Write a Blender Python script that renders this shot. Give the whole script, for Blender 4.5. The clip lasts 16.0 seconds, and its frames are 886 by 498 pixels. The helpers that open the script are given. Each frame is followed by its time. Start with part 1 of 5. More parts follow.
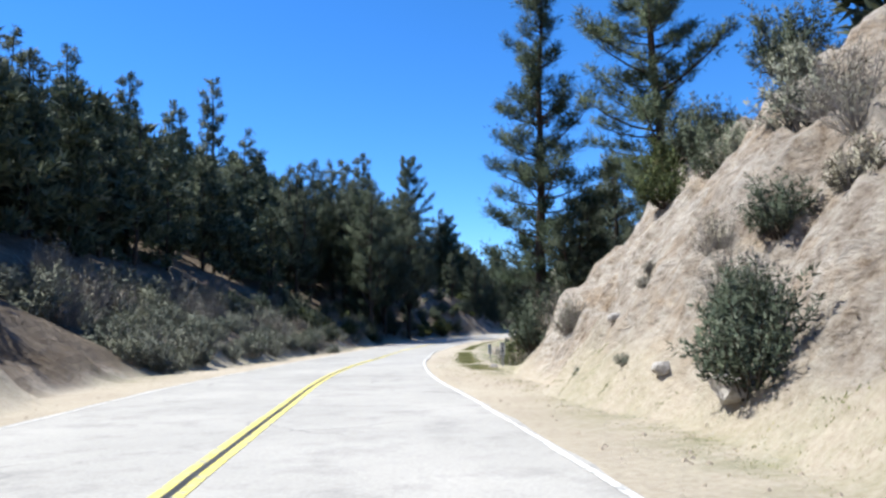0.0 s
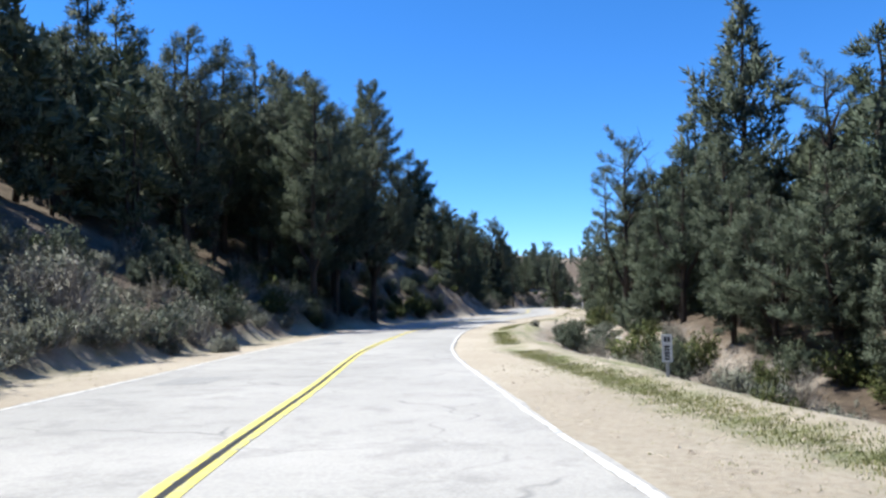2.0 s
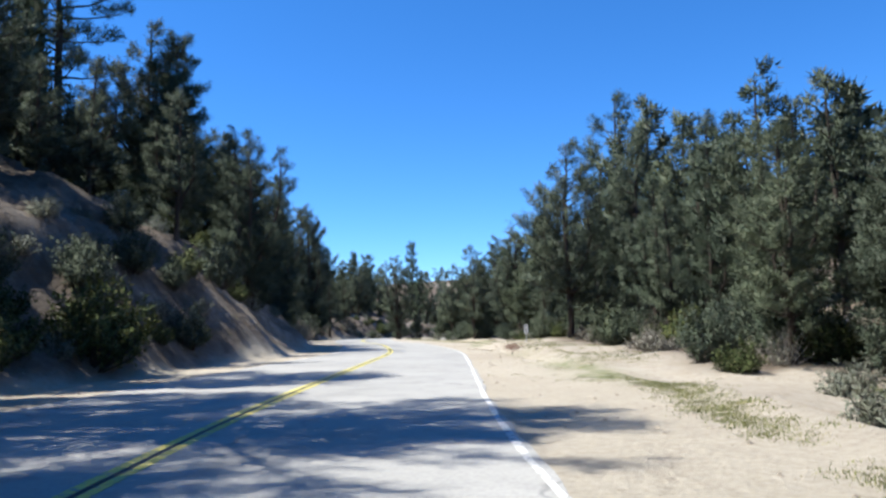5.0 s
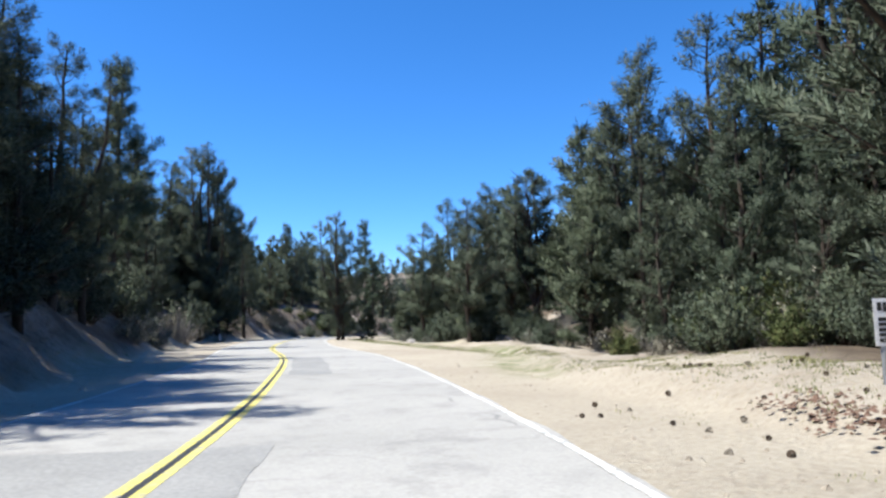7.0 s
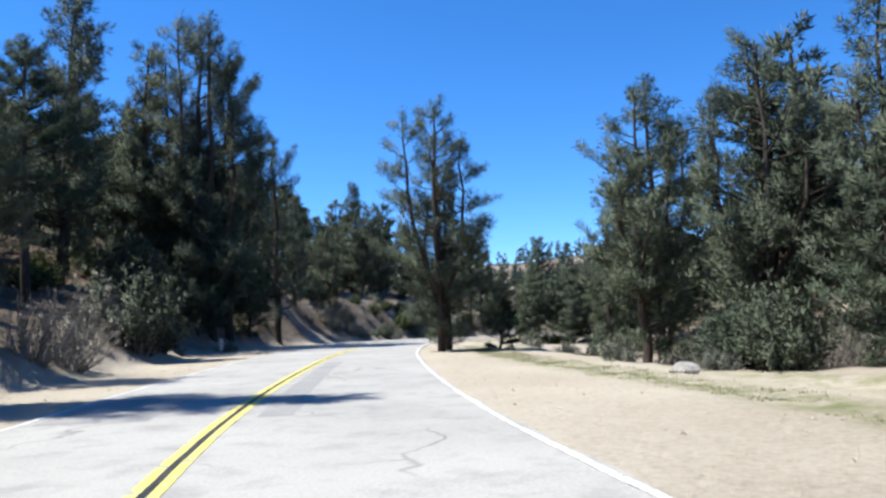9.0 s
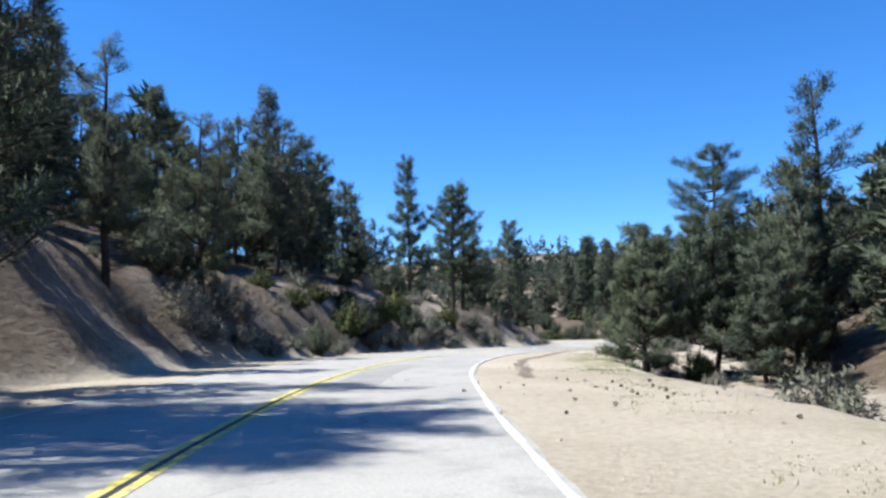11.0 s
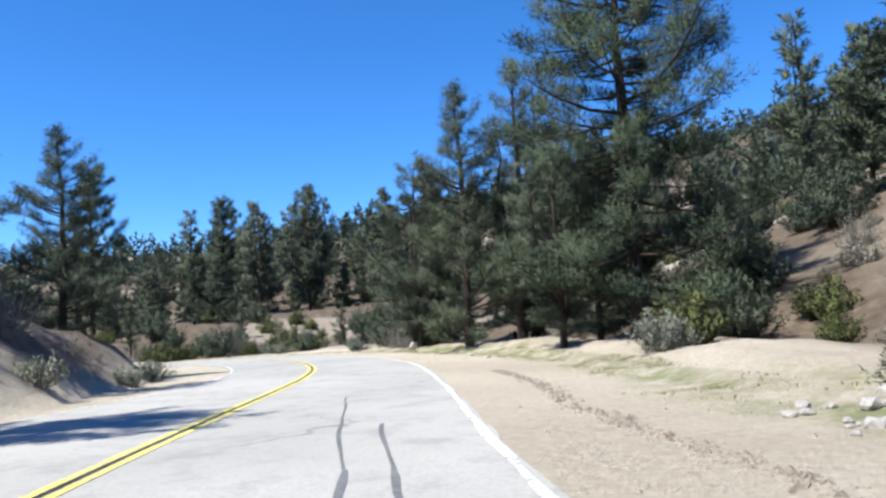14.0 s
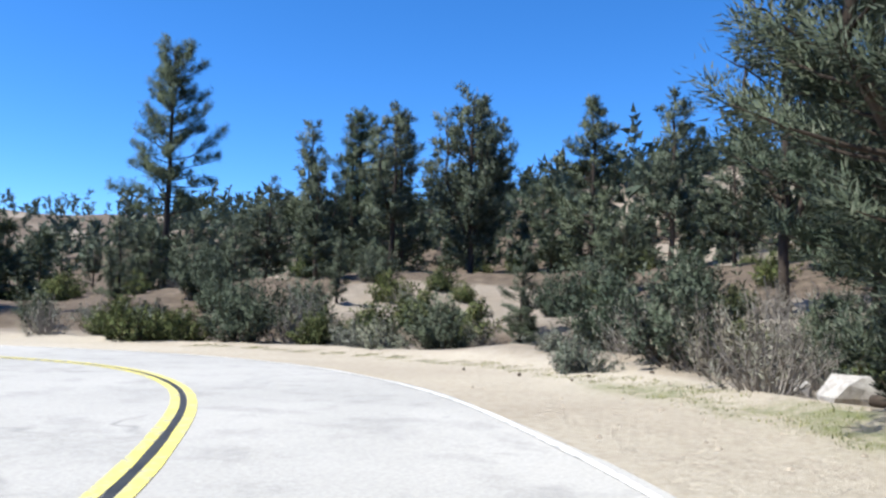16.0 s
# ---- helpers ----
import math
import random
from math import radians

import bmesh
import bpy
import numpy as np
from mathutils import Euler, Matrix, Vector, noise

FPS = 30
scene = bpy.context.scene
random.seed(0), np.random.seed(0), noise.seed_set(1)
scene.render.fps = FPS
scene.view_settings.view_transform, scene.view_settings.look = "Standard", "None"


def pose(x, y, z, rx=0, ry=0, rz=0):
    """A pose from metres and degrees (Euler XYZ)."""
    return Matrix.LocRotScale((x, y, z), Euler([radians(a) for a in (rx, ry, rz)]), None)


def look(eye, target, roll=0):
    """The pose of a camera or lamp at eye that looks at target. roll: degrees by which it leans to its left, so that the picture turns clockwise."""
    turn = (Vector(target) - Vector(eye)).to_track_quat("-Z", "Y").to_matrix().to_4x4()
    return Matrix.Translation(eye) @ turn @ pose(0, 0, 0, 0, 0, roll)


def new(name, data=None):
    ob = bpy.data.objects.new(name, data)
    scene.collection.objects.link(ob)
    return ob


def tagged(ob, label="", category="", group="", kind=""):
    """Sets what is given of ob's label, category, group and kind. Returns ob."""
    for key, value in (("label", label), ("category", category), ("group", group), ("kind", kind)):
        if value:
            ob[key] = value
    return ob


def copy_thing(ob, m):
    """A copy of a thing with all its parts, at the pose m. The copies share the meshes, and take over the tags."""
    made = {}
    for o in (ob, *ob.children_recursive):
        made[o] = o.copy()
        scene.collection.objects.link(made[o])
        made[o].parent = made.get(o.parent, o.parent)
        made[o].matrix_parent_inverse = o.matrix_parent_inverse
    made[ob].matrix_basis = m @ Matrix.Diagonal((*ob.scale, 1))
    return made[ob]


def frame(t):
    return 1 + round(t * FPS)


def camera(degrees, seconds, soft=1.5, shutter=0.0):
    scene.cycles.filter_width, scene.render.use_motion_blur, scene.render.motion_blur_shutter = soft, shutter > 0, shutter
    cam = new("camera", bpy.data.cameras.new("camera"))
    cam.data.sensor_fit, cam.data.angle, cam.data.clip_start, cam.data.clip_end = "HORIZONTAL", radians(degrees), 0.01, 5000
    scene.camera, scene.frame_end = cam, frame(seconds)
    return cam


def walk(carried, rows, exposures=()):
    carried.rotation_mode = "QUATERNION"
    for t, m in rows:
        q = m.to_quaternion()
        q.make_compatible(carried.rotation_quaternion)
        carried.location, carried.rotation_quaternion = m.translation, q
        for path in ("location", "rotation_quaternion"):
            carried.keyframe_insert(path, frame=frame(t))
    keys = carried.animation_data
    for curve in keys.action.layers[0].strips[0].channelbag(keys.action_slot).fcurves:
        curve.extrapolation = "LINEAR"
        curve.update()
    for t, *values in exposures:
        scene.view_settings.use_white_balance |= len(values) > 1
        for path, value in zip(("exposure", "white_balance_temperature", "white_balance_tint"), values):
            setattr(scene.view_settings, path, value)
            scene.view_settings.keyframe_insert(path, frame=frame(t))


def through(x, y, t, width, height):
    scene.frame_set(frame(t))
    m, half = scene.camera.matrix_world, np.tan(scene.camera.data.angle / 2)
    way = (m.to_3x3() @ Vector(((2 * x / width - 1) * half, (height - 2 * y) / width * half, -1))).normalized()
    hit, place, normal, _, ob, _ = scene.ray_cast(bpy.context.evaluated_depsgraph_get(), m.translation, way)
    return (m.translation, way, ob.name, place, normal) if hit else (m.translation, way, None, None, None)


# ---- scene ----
cam = camera(60.7, 16.0, soft=2.6)
# The camera rides in a car: seconds, x, y, z, yaw, pitch, roll
PATH = [
    (0, 0.00, 0.00, 1.23, -5.89, 5.51, -0.98),
    (0.5, -0.04, 8.39, 1.07, -6.08, 5.63, -0.90),
    (1, -0.06, 16.96, 0.88, -7.04, 5.57, -1.70),
    (1.5, 0.17, 25.93, 0.66, -8.11, 5.42, -0.82),
    (2, 0.80, 35.29, 0.42, -9.56, 4.24, -1.07),
    (2.5, 1.56, 44.59, 0.23, -11.71, 4.85, -2.45),
    (3, 2.60, 53.68, 0.08, -14.43, 4.63, -3.14),
    (3.5, 4.00, 62.60, -0.03, -16.92, 4.83, -3.66),
    (4, 5.80, 71.39, -0.08, -19.45, 5.78, -3.55),
    (4.2, 6.64, 74.87, -0.07, -20.73, 6.14, -3.79),
    (4.9, 10.16, 86.93, 0.01, -24.65, 6.33, -1.34),
    (5.6, 14.58, 98.68, 0.12, -28.77, 6.35, -1.34),
    (6.3, 19.76, 110.04, 0.21, -31.93, 5.85, -2.46),
    (6.5, 21.30, 113.25, 0.22, -31.23, 6.22, -2.36),
    (7, 25.05, 121.28, 0.22, -28.61, 5.93, -1.35),
    (7.5, 28.40, 129.60, 0.25, -26.17, 6.38, -1.00),
    (8, 31.30, 138.02, 0.32, -24.79, 7.03, -1.24),
    (8.5, 33.86, 146.24, 0.39, -23.71, 6.62, -0.61),
    (9, 36.28, 154.51, 0.46, -22.92, 5.79, -1.53),
    (9.2, 37.27, 157.86, 0.48, -22.83, 5.69, -1.76),
    (9.9, 40.92, 169.61, 0.57, -24.32, 6.26, -1.34),
    (10.6, 44.98, 181.41, 0.64, -26.58, 6.10, -1.34),
    (11.3, 49.66, 193.13, 0.66, -29.57, 5.62, -0.45),
    (11.5, 51.17, 196.42, 0.64, -31.49, 5.56, -0.62),
    (12, 55.40, 204.41, 0.55, -37.03, 4.79, -0.34),
    (12.5, 60.12, 211.78, 0.44, -42.33, 5.44, -0.80),
    (13, 65.34, 218.33, 0.30, -47.81, 4.80, -1.60),
    (13.5, 70.91, 224.02, 0.16, -52.78, 5.29, -1.90),
    (14, 76.81, 229.23, 0.06, -56.48, 5.62, -3.58),
    (14.5, 83.03, 234.29, 0.02, -57.81, 6.38, -4.55),
    (15, 89.39, 239.48, 0.02, -55.70, 4.67, -1.23),
    (15.5, 95.42, 244.94, -0.05, -50.57, 4.20, 0.53),
    (16, 100.80, 251.02, -0.15, -43.33, 4.61, 1.79),
]
walk(cam, [(t, pose(x, y, z, 90 + pitch, 0, yaw) @ pose(0, 0, 0, 0, 0, roll)) for t, x, y, z, yaw, pitch, roll in PATH],
     exposures=[(0, 0.85, 5350, 10), (16, 0.85, 5350, 10)])

# ---- daylight ----
SUN_AZ, SUN_EL = 70.0, 59.0          # degrees to the left of +y, degrees above the horizon
world = bpy.data.worlds.new("world")
scene.world = world
world.use_nodes = True
wn = world.node_tree.nodes
sky = wn.new("ShaderNodeTexSky")
sky.sky_type = "NISHITA"
sky.sun_disc = False
sky.sun_elevation = radians(SUN_EL)
sky.sun_rotation = radians(-SUN_AZ)
sky.altitude = 2500
sky.air_density = 1.0
sky.dust_density = 0.0
sky.ozone_density = 4.0
wn["Background"].inputs["Strength"].default_value = 0.113
deep = wn.new("ShaderNodeHueSaturation")
deep.inputs["Saturation"].default_value = 1.2
world.node_tree.links.new(sky.outputs["Color"], deep.inputs["Color"])
world.node_tree.links.new(deep.outputs["Color"], wn["Background"].inputs["Color"])
sun_data = bpy.data.lights.new("sun", "SUN")
sun_data.energy = 5.4
sun_data.angle = radians(0.5)
sun_data.color = (1.0, 0.875, 0.665)
sun = new("sun", sun_data)
SUN_DIR = Vector((-math.sin(radians(SUN_AZ)) * math.cos(radians(SUN_EL)), math.cos(radians(SUN_AZ)) * math.cos(radians(SUN_EL)),
                  math.sin(radians(SUN_EL))))
sun.matrix_world = look(SUN_DIR * 400, (0, 0, 0))

# ---- materials ----
def shader(name, rough=0.9, spec=0.25):
    m = bpy.data.materials.new(name)
    m.use_nodes = True
    n, l = m.node_tree.nodes, m.node_tree.links
    b = n["Principled BSDF"]
    b.inputs["Roughness"].default_value = rough
    b.inputs["Specular IOR Level"].default_value = spec
    return m, n, l, b


def grain(n, l, scale, detail=4.0, rough=0.6, stretch=None):
    """Noise in metres of the object; returns its value."""
    co = n.new("ShaderNodeTexCoord")
    tex = n.new("ShaderNodeTexNoise")
    tex.inputs["Scale"].default_value, tex.inputs["Detail"].default_value, tex.inputs["Roughness"].default_value = scale, detail, rough
    if stretch:
        mp = n.new("ShaderNodeMapping")
        mp.inputs["Scale"].default_value = stretch
        l.new(co.outputs["Object"], mp.inputs["Vector"])
        l.new(mp.outputs["Vector"], tex.inputs["Vector"])
    else:
        l.new(co.outputs["Object"], tex.inputs["Vector"])
    return tex.outputs["Fac"]


def ramp(n, l, fac, stops):
    r = n.new("ShaderNodeValToRGB")
    el = r.color_ramp.elements
    while len(el) < len(stops):
        el.new(0.5)
    for e, (p, c) in zip(el, stops):
        e.position, e.color = p, (*c, 1)
    l.new(fac, r.inputs["Fac"])
    return r.outputs["Color"]


def blend(n, l, fac, a, b, mode="MIX"):
    x = n.new("ShaderNodeMix")
    x.data_type, x.blend_type = "RGBA", mode
    if isinstance(fac, float):
        x.inputs["Factor"].default_value = fac
    else:
        l.new(fac, x.inputs["Factor"])
    for sock, v in ((x.inputs[6], a), (x.inputs[7], b)):
        if isinstance(v, tuple):
            sock.default_value = (*v, 1)
        else:
            l.new(v, sock)
    return x.outputs[2]


def relief(n, l, b, fac, strength, distance):
    k = n.new("ShaderNodeBump")
    k.inputs["Strength"].default_value, k.inputs["Distance"].default_value = strength, distance
    l.new(fac, k.inputs["Height"])
    l.new(k.outputs["Normal"], b.inputs["Normal"])


def mottled(name, dark, light, scale, rough=0.9, bump=0.0, spec=0.25, fine=6.0, stretch=None):
    """Two scales of noise between two colours."""
    m, n, l, b = shader(name, rough, spec)
    broad = ramp(n, l, grain(n, l, scale, 3, 0.6, stretch), [(0.3, dark), (0.7, light)])
    close = ramp(n, l, grain(n, l, scale * fine, 5, 0.7, stretch), [(0.3, (0.72, 0.72, 0.72)), (0.7, (1.12, 1.12, 1.12))])
    l.new(blend(n, l, 1.0, broad, close, "MULTIPLY"), b.inputs["Base Color"])
    if bump:
        relief(n, l, b, grain(n, l, scale * fine, 5, 0.7, stretch), bump, 0.02)
    return m


def leafy(name, dark, light, through=0.12, tips=None):
    """Foliage: each leaf and each plant of its own shade."""
    m, n, l, b = shader(name, 0.75, 0.18)
    geo, info = n.new("ShaderNodeNewGeometry"), n.new("ShaderNodeObjectInfo")
    stops = [(0.0, dark), (0.75, light)] + ([(0.97, tips)] if tips else [])
    leaf = ramp(n, l, geo.outputs["Random Per Island"], stops)
    plant = ramp(n, l, info.outputs["Random"], [(0.0, (0.72, 0.78, 0.74)), (0.5, (1.0, 1.0, 1.0)), (1.0, (1.10, 1.10, 0.98))])
    col = blend(n, l, 1.0, leaf, plant, "MULTIPLY")
    tuft = ramp(n, l, grain(n, l, 0.9, 3, 0.6), [(0.3, (0.78, 0.80, 0.80)), (0.7, (1.22, 1.20, 1.12))])
    col = blend(n, l, 1.0, col, tuft, "MULTIPLY")
    l.new(col, b.inputs["Base Color"])
    tr = n.new("ShaderNodeBsdfTranslucent")
    l.new(col, tr.inputs["Color"])
    mx = n.new("ShaderNodeMixShader")
    mx.inputs["Fac"].default_value = through
    l.new(b.outputs["BSDF"], mx.inputs[1])
    l.new(tr.outputs["BSDF"], mx.inputs[2])
    l.new(mx.outputs["Shader"], n["Material Output"].inputs["Surface"])
    return m


def ground_material():
    """Pale decomposed granite, loose gravel, pine litter and green verge, mixed by the ground's cover."""
    m, n, l, b = shader("ground", 0.95, 0.15)
    sand = ramp(n, l, grain(n, l, 0.55, 6, 0.65), [(0.25, (0.28, 0.23, 0.182)), (0.45, (0.415, 0.368, 0.312)), (0.75, (0.53, 0.485, 0.428))])
    # Lowest stops paint crevice shade into the granite as dark flecks; the rest is tone.
    rock = ramp(n, l, grain(n, l, 3.2, 6, 0.7), [(0.33, (0.40, 0.35, 0.30)), (0.44, (0.82, 0.79, 0.76)), (0.56, (1.02, 1.02, 1.02)), (0.8, (1.18, 1.17, 1.15))])
    sand = blend(n, l, 1.0, sand, rock, "MULTIPLY")
    ochre = ramp(n, l, grain(n, l, 0.9, 5, 0.7), [(0.5, (1.0, 1.0, 1.0)), (0.68, (0.95, 0.85, 0.73))])
    sand = blend(n, l, 1.0, sand, ochre, "MULTIPLY")
    gravel = ramp(n, l, grain(n, l, 9.0, 6, 0.75), [(0.28, (0.33, 0.287, 0.226)), (0.5, (0.43, 0.386, 0.316)), (0.75, (0.50, 0.457, 0.385))])
    broad = ramp(n, l, grain(n, l, 0.16, 4, 0.6), [(0.3, (0.84, 0.80, 0.75)), (0.7, (1.08, 1.06, 1.02))])
    gravel = blend(n, l, 1.0, gravel, broad, "MULTIPLY")
    litter = ramp(n, l, grain(n, l, 1.3, 7, 0.7), [(0.3, (0.07, 0.053, 0.04)), (0.55, (0.125, 0.097, 0.07)), (0.78, (0.23, 0.185, 0.14))])
    grass = ramp(n, l, grain(n, l, 2.4, 7, 0.75), [(0.3, (0.08, 0.11, 0.03)), (0.55, (0.155, 0.175, 0.06)), (0.78, (0.31, 0.28, 0.155))])
    cover = n.new("ShaderNodeAttribute")
    cover.attribute_name = "cover"
    split = n.new("ShaderNodeSeparateColor")
    l.new(cover.outputs["Color"], split.inputs["Color"])
    col = blend(n, l, split.outputs["Red"], gravel, sand)
    col = blend(n, l, split.outputs["Blue"], col, litter)
    ragged = n.new("ShaderNodeMath")
    ragged.operation = "MULTIPLY_ADD"
    ragged.use_clamp = True
    l.new(grain(n, l, 1.1, 6, 0.75), ragged.inputs[0])
    ragged.inputs[1].default_value = 5.0
    ragged.inputs[2].default_value = -2.0
    keep = n.new("ShaderNodeMath")
    keep.operation = "MULTIPLY"
    l.new(ragged.outputs[0], keep.inputs[0])
    l.new(split.outputs["Green"], keep.inputs[1])
    col = blend(n, l, keep.outputs[0], col, grass)
    l.new(col, b.inputs["Base Color"])
    crag = n.new("ShaderNodeMath")
    crag.operation = "MULTIPLY_ADD"
    l.new(grain(n, l, 2.0, 10, 0.66, (1.0, 1.0, 1.8)), crag.inputs[0])
    l.new(split.outputs["Red"], crag.inputs[1])
    fine = n.new("ShaderNodeMath")
    fine.operation = "MULTIPLY"
    l.new(grain(n, l, 5.5, 8, 0.72), fine.inputs[0])
    fine.inputs[1].default_value = 0.2
    l.new(fine.outputs[0], crag.inputs[2])
    relief(n, l, b, crag.outputs[0], 1.0, 0.36)
    return m


def asphalt_material():
    """Sun-bleached chip seal with wheel tracks, stains and fine cracks."""
    m, n, l, b = shader("asphalt", 0.85, 0.3)
    broad = ramp(n, l, grain(n, l, 0.22, 5, 0.6), [(0.3, (0.322, 0.309, 0.284)), (0.7, (0.42, 0.40, 0.367))])
    chips = ramp(n, l, grain(n, l, 26.0, 5, 0.8), [(0.3, (0.78, 0.78, 0.78)), (0.7, (1.14, 1.14, 1.14))])
    col = blend(n, l, 1.0, broad, chips, "MULTIPLY")
    stain = ramp(n, l, grain(n, l, 1.4, 6, 0.7), [(0.34, (0.80, 0.80, 0.81)), (0.5, (1.0, 1.0, 1.0))])
    col = blend(n, l, 1.0, col, stain, "MULTIPLY")
    co = n.new("ShaderNodeTexCoord")
    warp = n.new("ShaderNodeTexNoise")
    warp.inputs["Scale"].default_value = 0.9
    l.new(co.outputs["Object"], warp.inputs["Vector"])
    mixv = n.new("ShaderNodeMix")
    mixv.data_type = "VECTOR"
    mixv.inputs["Factor"].default_value = 0.55
    l.new(co.outputs["Object"], mixv.inputs[4])
    l.new(warp.outputs["Color"], mixv.inputs[5])
    cell = n.new("ShaderNodeTexVoronoi")
    cell.feature = "DISTANCE_TO_EDGE"
    cell.inputs["Scale"].default_value = 0.62
    l.new(mixv.outputs[1], cell.inputs["Vector"])
    crack = ramp(n, l, cell.outputs["Distance"], [(0.0, (1, 1, 1)), (0.012, (0, 0, 0))])
    some = ramp(n, l, grain(n, l, 0.35, 4, 0.6), [(0.5, (0, 0, 0)), (0.62, (0.7, 0.7, 0.7))])
    col = blend(n, l, blend(n, l, 1.0, crack, some, "MULTIPLY"), col, (0.10, 0.10, 0.10))
    l.new(col, b.inputs["Base Color"])
    relief(n, l, b, grain(n, l, 40.0, 4, 0.8), 0.35, 0.008)
    return m


def paint_material(name, colour, worn):
    """Road paint, rubbed through to the asphalt here and there."""
    m, n, l, b = shader(name, 0.7, 0.3)
    rub = ramp(n, l, grain(n, l, 7.0, 7, 0.8), [(worn, (0, 0, 0)), (worn + 0.1, (1, 1, 1))])
    tint = ramp(n, l, grain(n, l, 1.3, 4, 0.6), [(0.3, tuple(c * 0.85 for c in colour)), (0.7, colour)])
    l.new(blend(n, l, rub, (0.27, 0.265, 0.25), tint), b.inputs["Base Color"])
    return m


GROUND, ASPHALT = ground_material(), asphalt_material()
YELLOW, WHITE = paint_material("yellow_paint", (0.70, 0.60, 0.14), 0.40), paint_material("white_paint", (0.70, 0.68, 0.64), 0.41)
SEAL = mottled("crack_seal", (0.03, 0.03, 0.03), (0.06, 0.06, 0.058), 3.0, 0.6)
PATCH = mottled("asphalt_patch", (0.265, 0.258, 0.245), (0.33, 0.32, 0.302), 0.8, 0.85, 0.3, fine=24)
RUBBER = mottled("tyre_rubber", (0.11, 0.11, 0.11), (0.19, 0.19, 0.19), 2.0, 0.7)
BARK = mottled("bark", (0.028, 0.022, 0.018), (0.09, 0.070, 0.054), 2.2, 0.95, 0.8, fine=5, stretch=(1, 1, 0.3))
DEADWOOD = mottled("dead_wood", (0.16, 0.14, 0.12), (0.34, 0.31, 0.28), 3.0, 0.9, 0.4, stretch=(1, 1, 0.3))
NEEDLES = leafy("pine_needles", (0.044, 0.062, 0.040), (0.091, 0.115, 0.072), 0.14, (0.13, 0.146, 0.106))
PINYON = leafy("pinyon_needles", (0.047, 0.063, 0.045), (0.099, 0.117, 0.082), 0.14, (0.14, 0.15, 0.118))
BRIGHT = leafy("green_leaves", (0.042, 0.058, 0.021), (0.105, 0.122, 0.044), 0.16, (0.16, 0.15, 0.07))
SAGE = leafy("sage_leaves", (0.10, 0.108, 0.088), (0.20, 0.21, 0.18), 0.12, (0.29, 0.29, 0.25))
DRY = leafy("dry_twigs", (0.13, 0.115, 0.095), (0.27, 0.25, 0.215), 0.05, (0.38, 0.36, 0.32))
GRASS = leafy("grass_blades", (0.12, 0.14, 0.05), (0.25, 0.25, 0.115), 0.2, (0.40, 0.36, 0.23))
RUBBLE_STONE = mottled("pebble", (0.26, 0.22, 0.17), (0.44, 0.38, 0.30), 5.0, 0.95)
STONE = mottled("granite", (0.28, 0.255, 0.23), (0.52, 0.49, 0.45), 3.0, 0.9, 0.5)
CONE = mottled("pine_cone", (0.05, 0.035, 0.022), (0.14, 0.10, 0.07), 14.0, 0.9, 0.4)
SIGN_WHITE = mottled("sign_sheet", (0.70, 0.70, 0.70), (0.80, 0.80, 0.80), 4.0, 0.45)
SIGN_BLACK = mottled("sign_print", (0.02, 0.02, 0.02), (0.04, 0.04, 0.04), 6.0, 0.6)
STEEL = mottled("galvanised_steel", (0.30, 0.31, 0.32), (0.42, 0.43, 0.44), 8.0, 0.5, 0.0, 0.5)
EARTH = mottled("red_earth", (0.10, 0.062, 0.045), (0.22, 0.14, 0.10), 2.5, 0.95, 0.6)
CLOD = mottled("dirt_clod", (0.17, 0.14, 0.11), (0.34, 0.29, 0.235), 6.0, 0.95)

# ---- the lie of the land ----
# The yellow line down the middle of the road, and the road's height by station (metres along it)
CENTRE = [(-1.8, -60.0), (-1.7, -30.0), (-1.6, -0.0), (-1.56, 8.0), (-1.47, 16.0), (-1.33, 24.0), (-0.93, 32.0), (-0.39, 40.0), (0.34, 46.5), (1.27, 53.0),
          (1.91, 60.0), (3.12, 67.0), (4.71, 75.0), (6.8, 84.0), (9.59, 92.5), (13.04, 100.6), (17.0, 108.7), (20.76, 116.8), (24.84, 125.3), (28.47, 134.6),
          (32.01, 144.9), (34.74, 153.5), (37.06, 163.6), (40.11, 173.6), (43.33, 183.0), (46.57, 191.6), (50.31, 199.7), (55.96, 210.0), (61.61, 217.7), (66.97, 223.5),
          (73.56, 229.7), (79.57, 234.7), (86.46, 239.8), (92.29, 244.2), (96.77, 248.2), (100.44, 252.4), (103.34, 256.7), (105.35, 260.9), (105.83, 265.0), (104.36, 268.7),
          (101.3, 271.4), (97.09, 273.2)]
GRADE = [(-60, 1.2), (0, 0.01), (9, -0.14), (18, -0.34), (27, -0.56), (36, -0.80), (46, -0.99), (56, -1.15), (66, -1.26), (75, -1.29),
         (90, -1.20), (105, -1.07), (122, -1.0), (140, -0.97), (160, -0.85), (185, -0.72), (212, -0.57), (232, -0.70), (250, -0.92),
         (266, -1.15), (282, -1.2), (300, -1.36), (340, -1.2), (420, 0.5)]


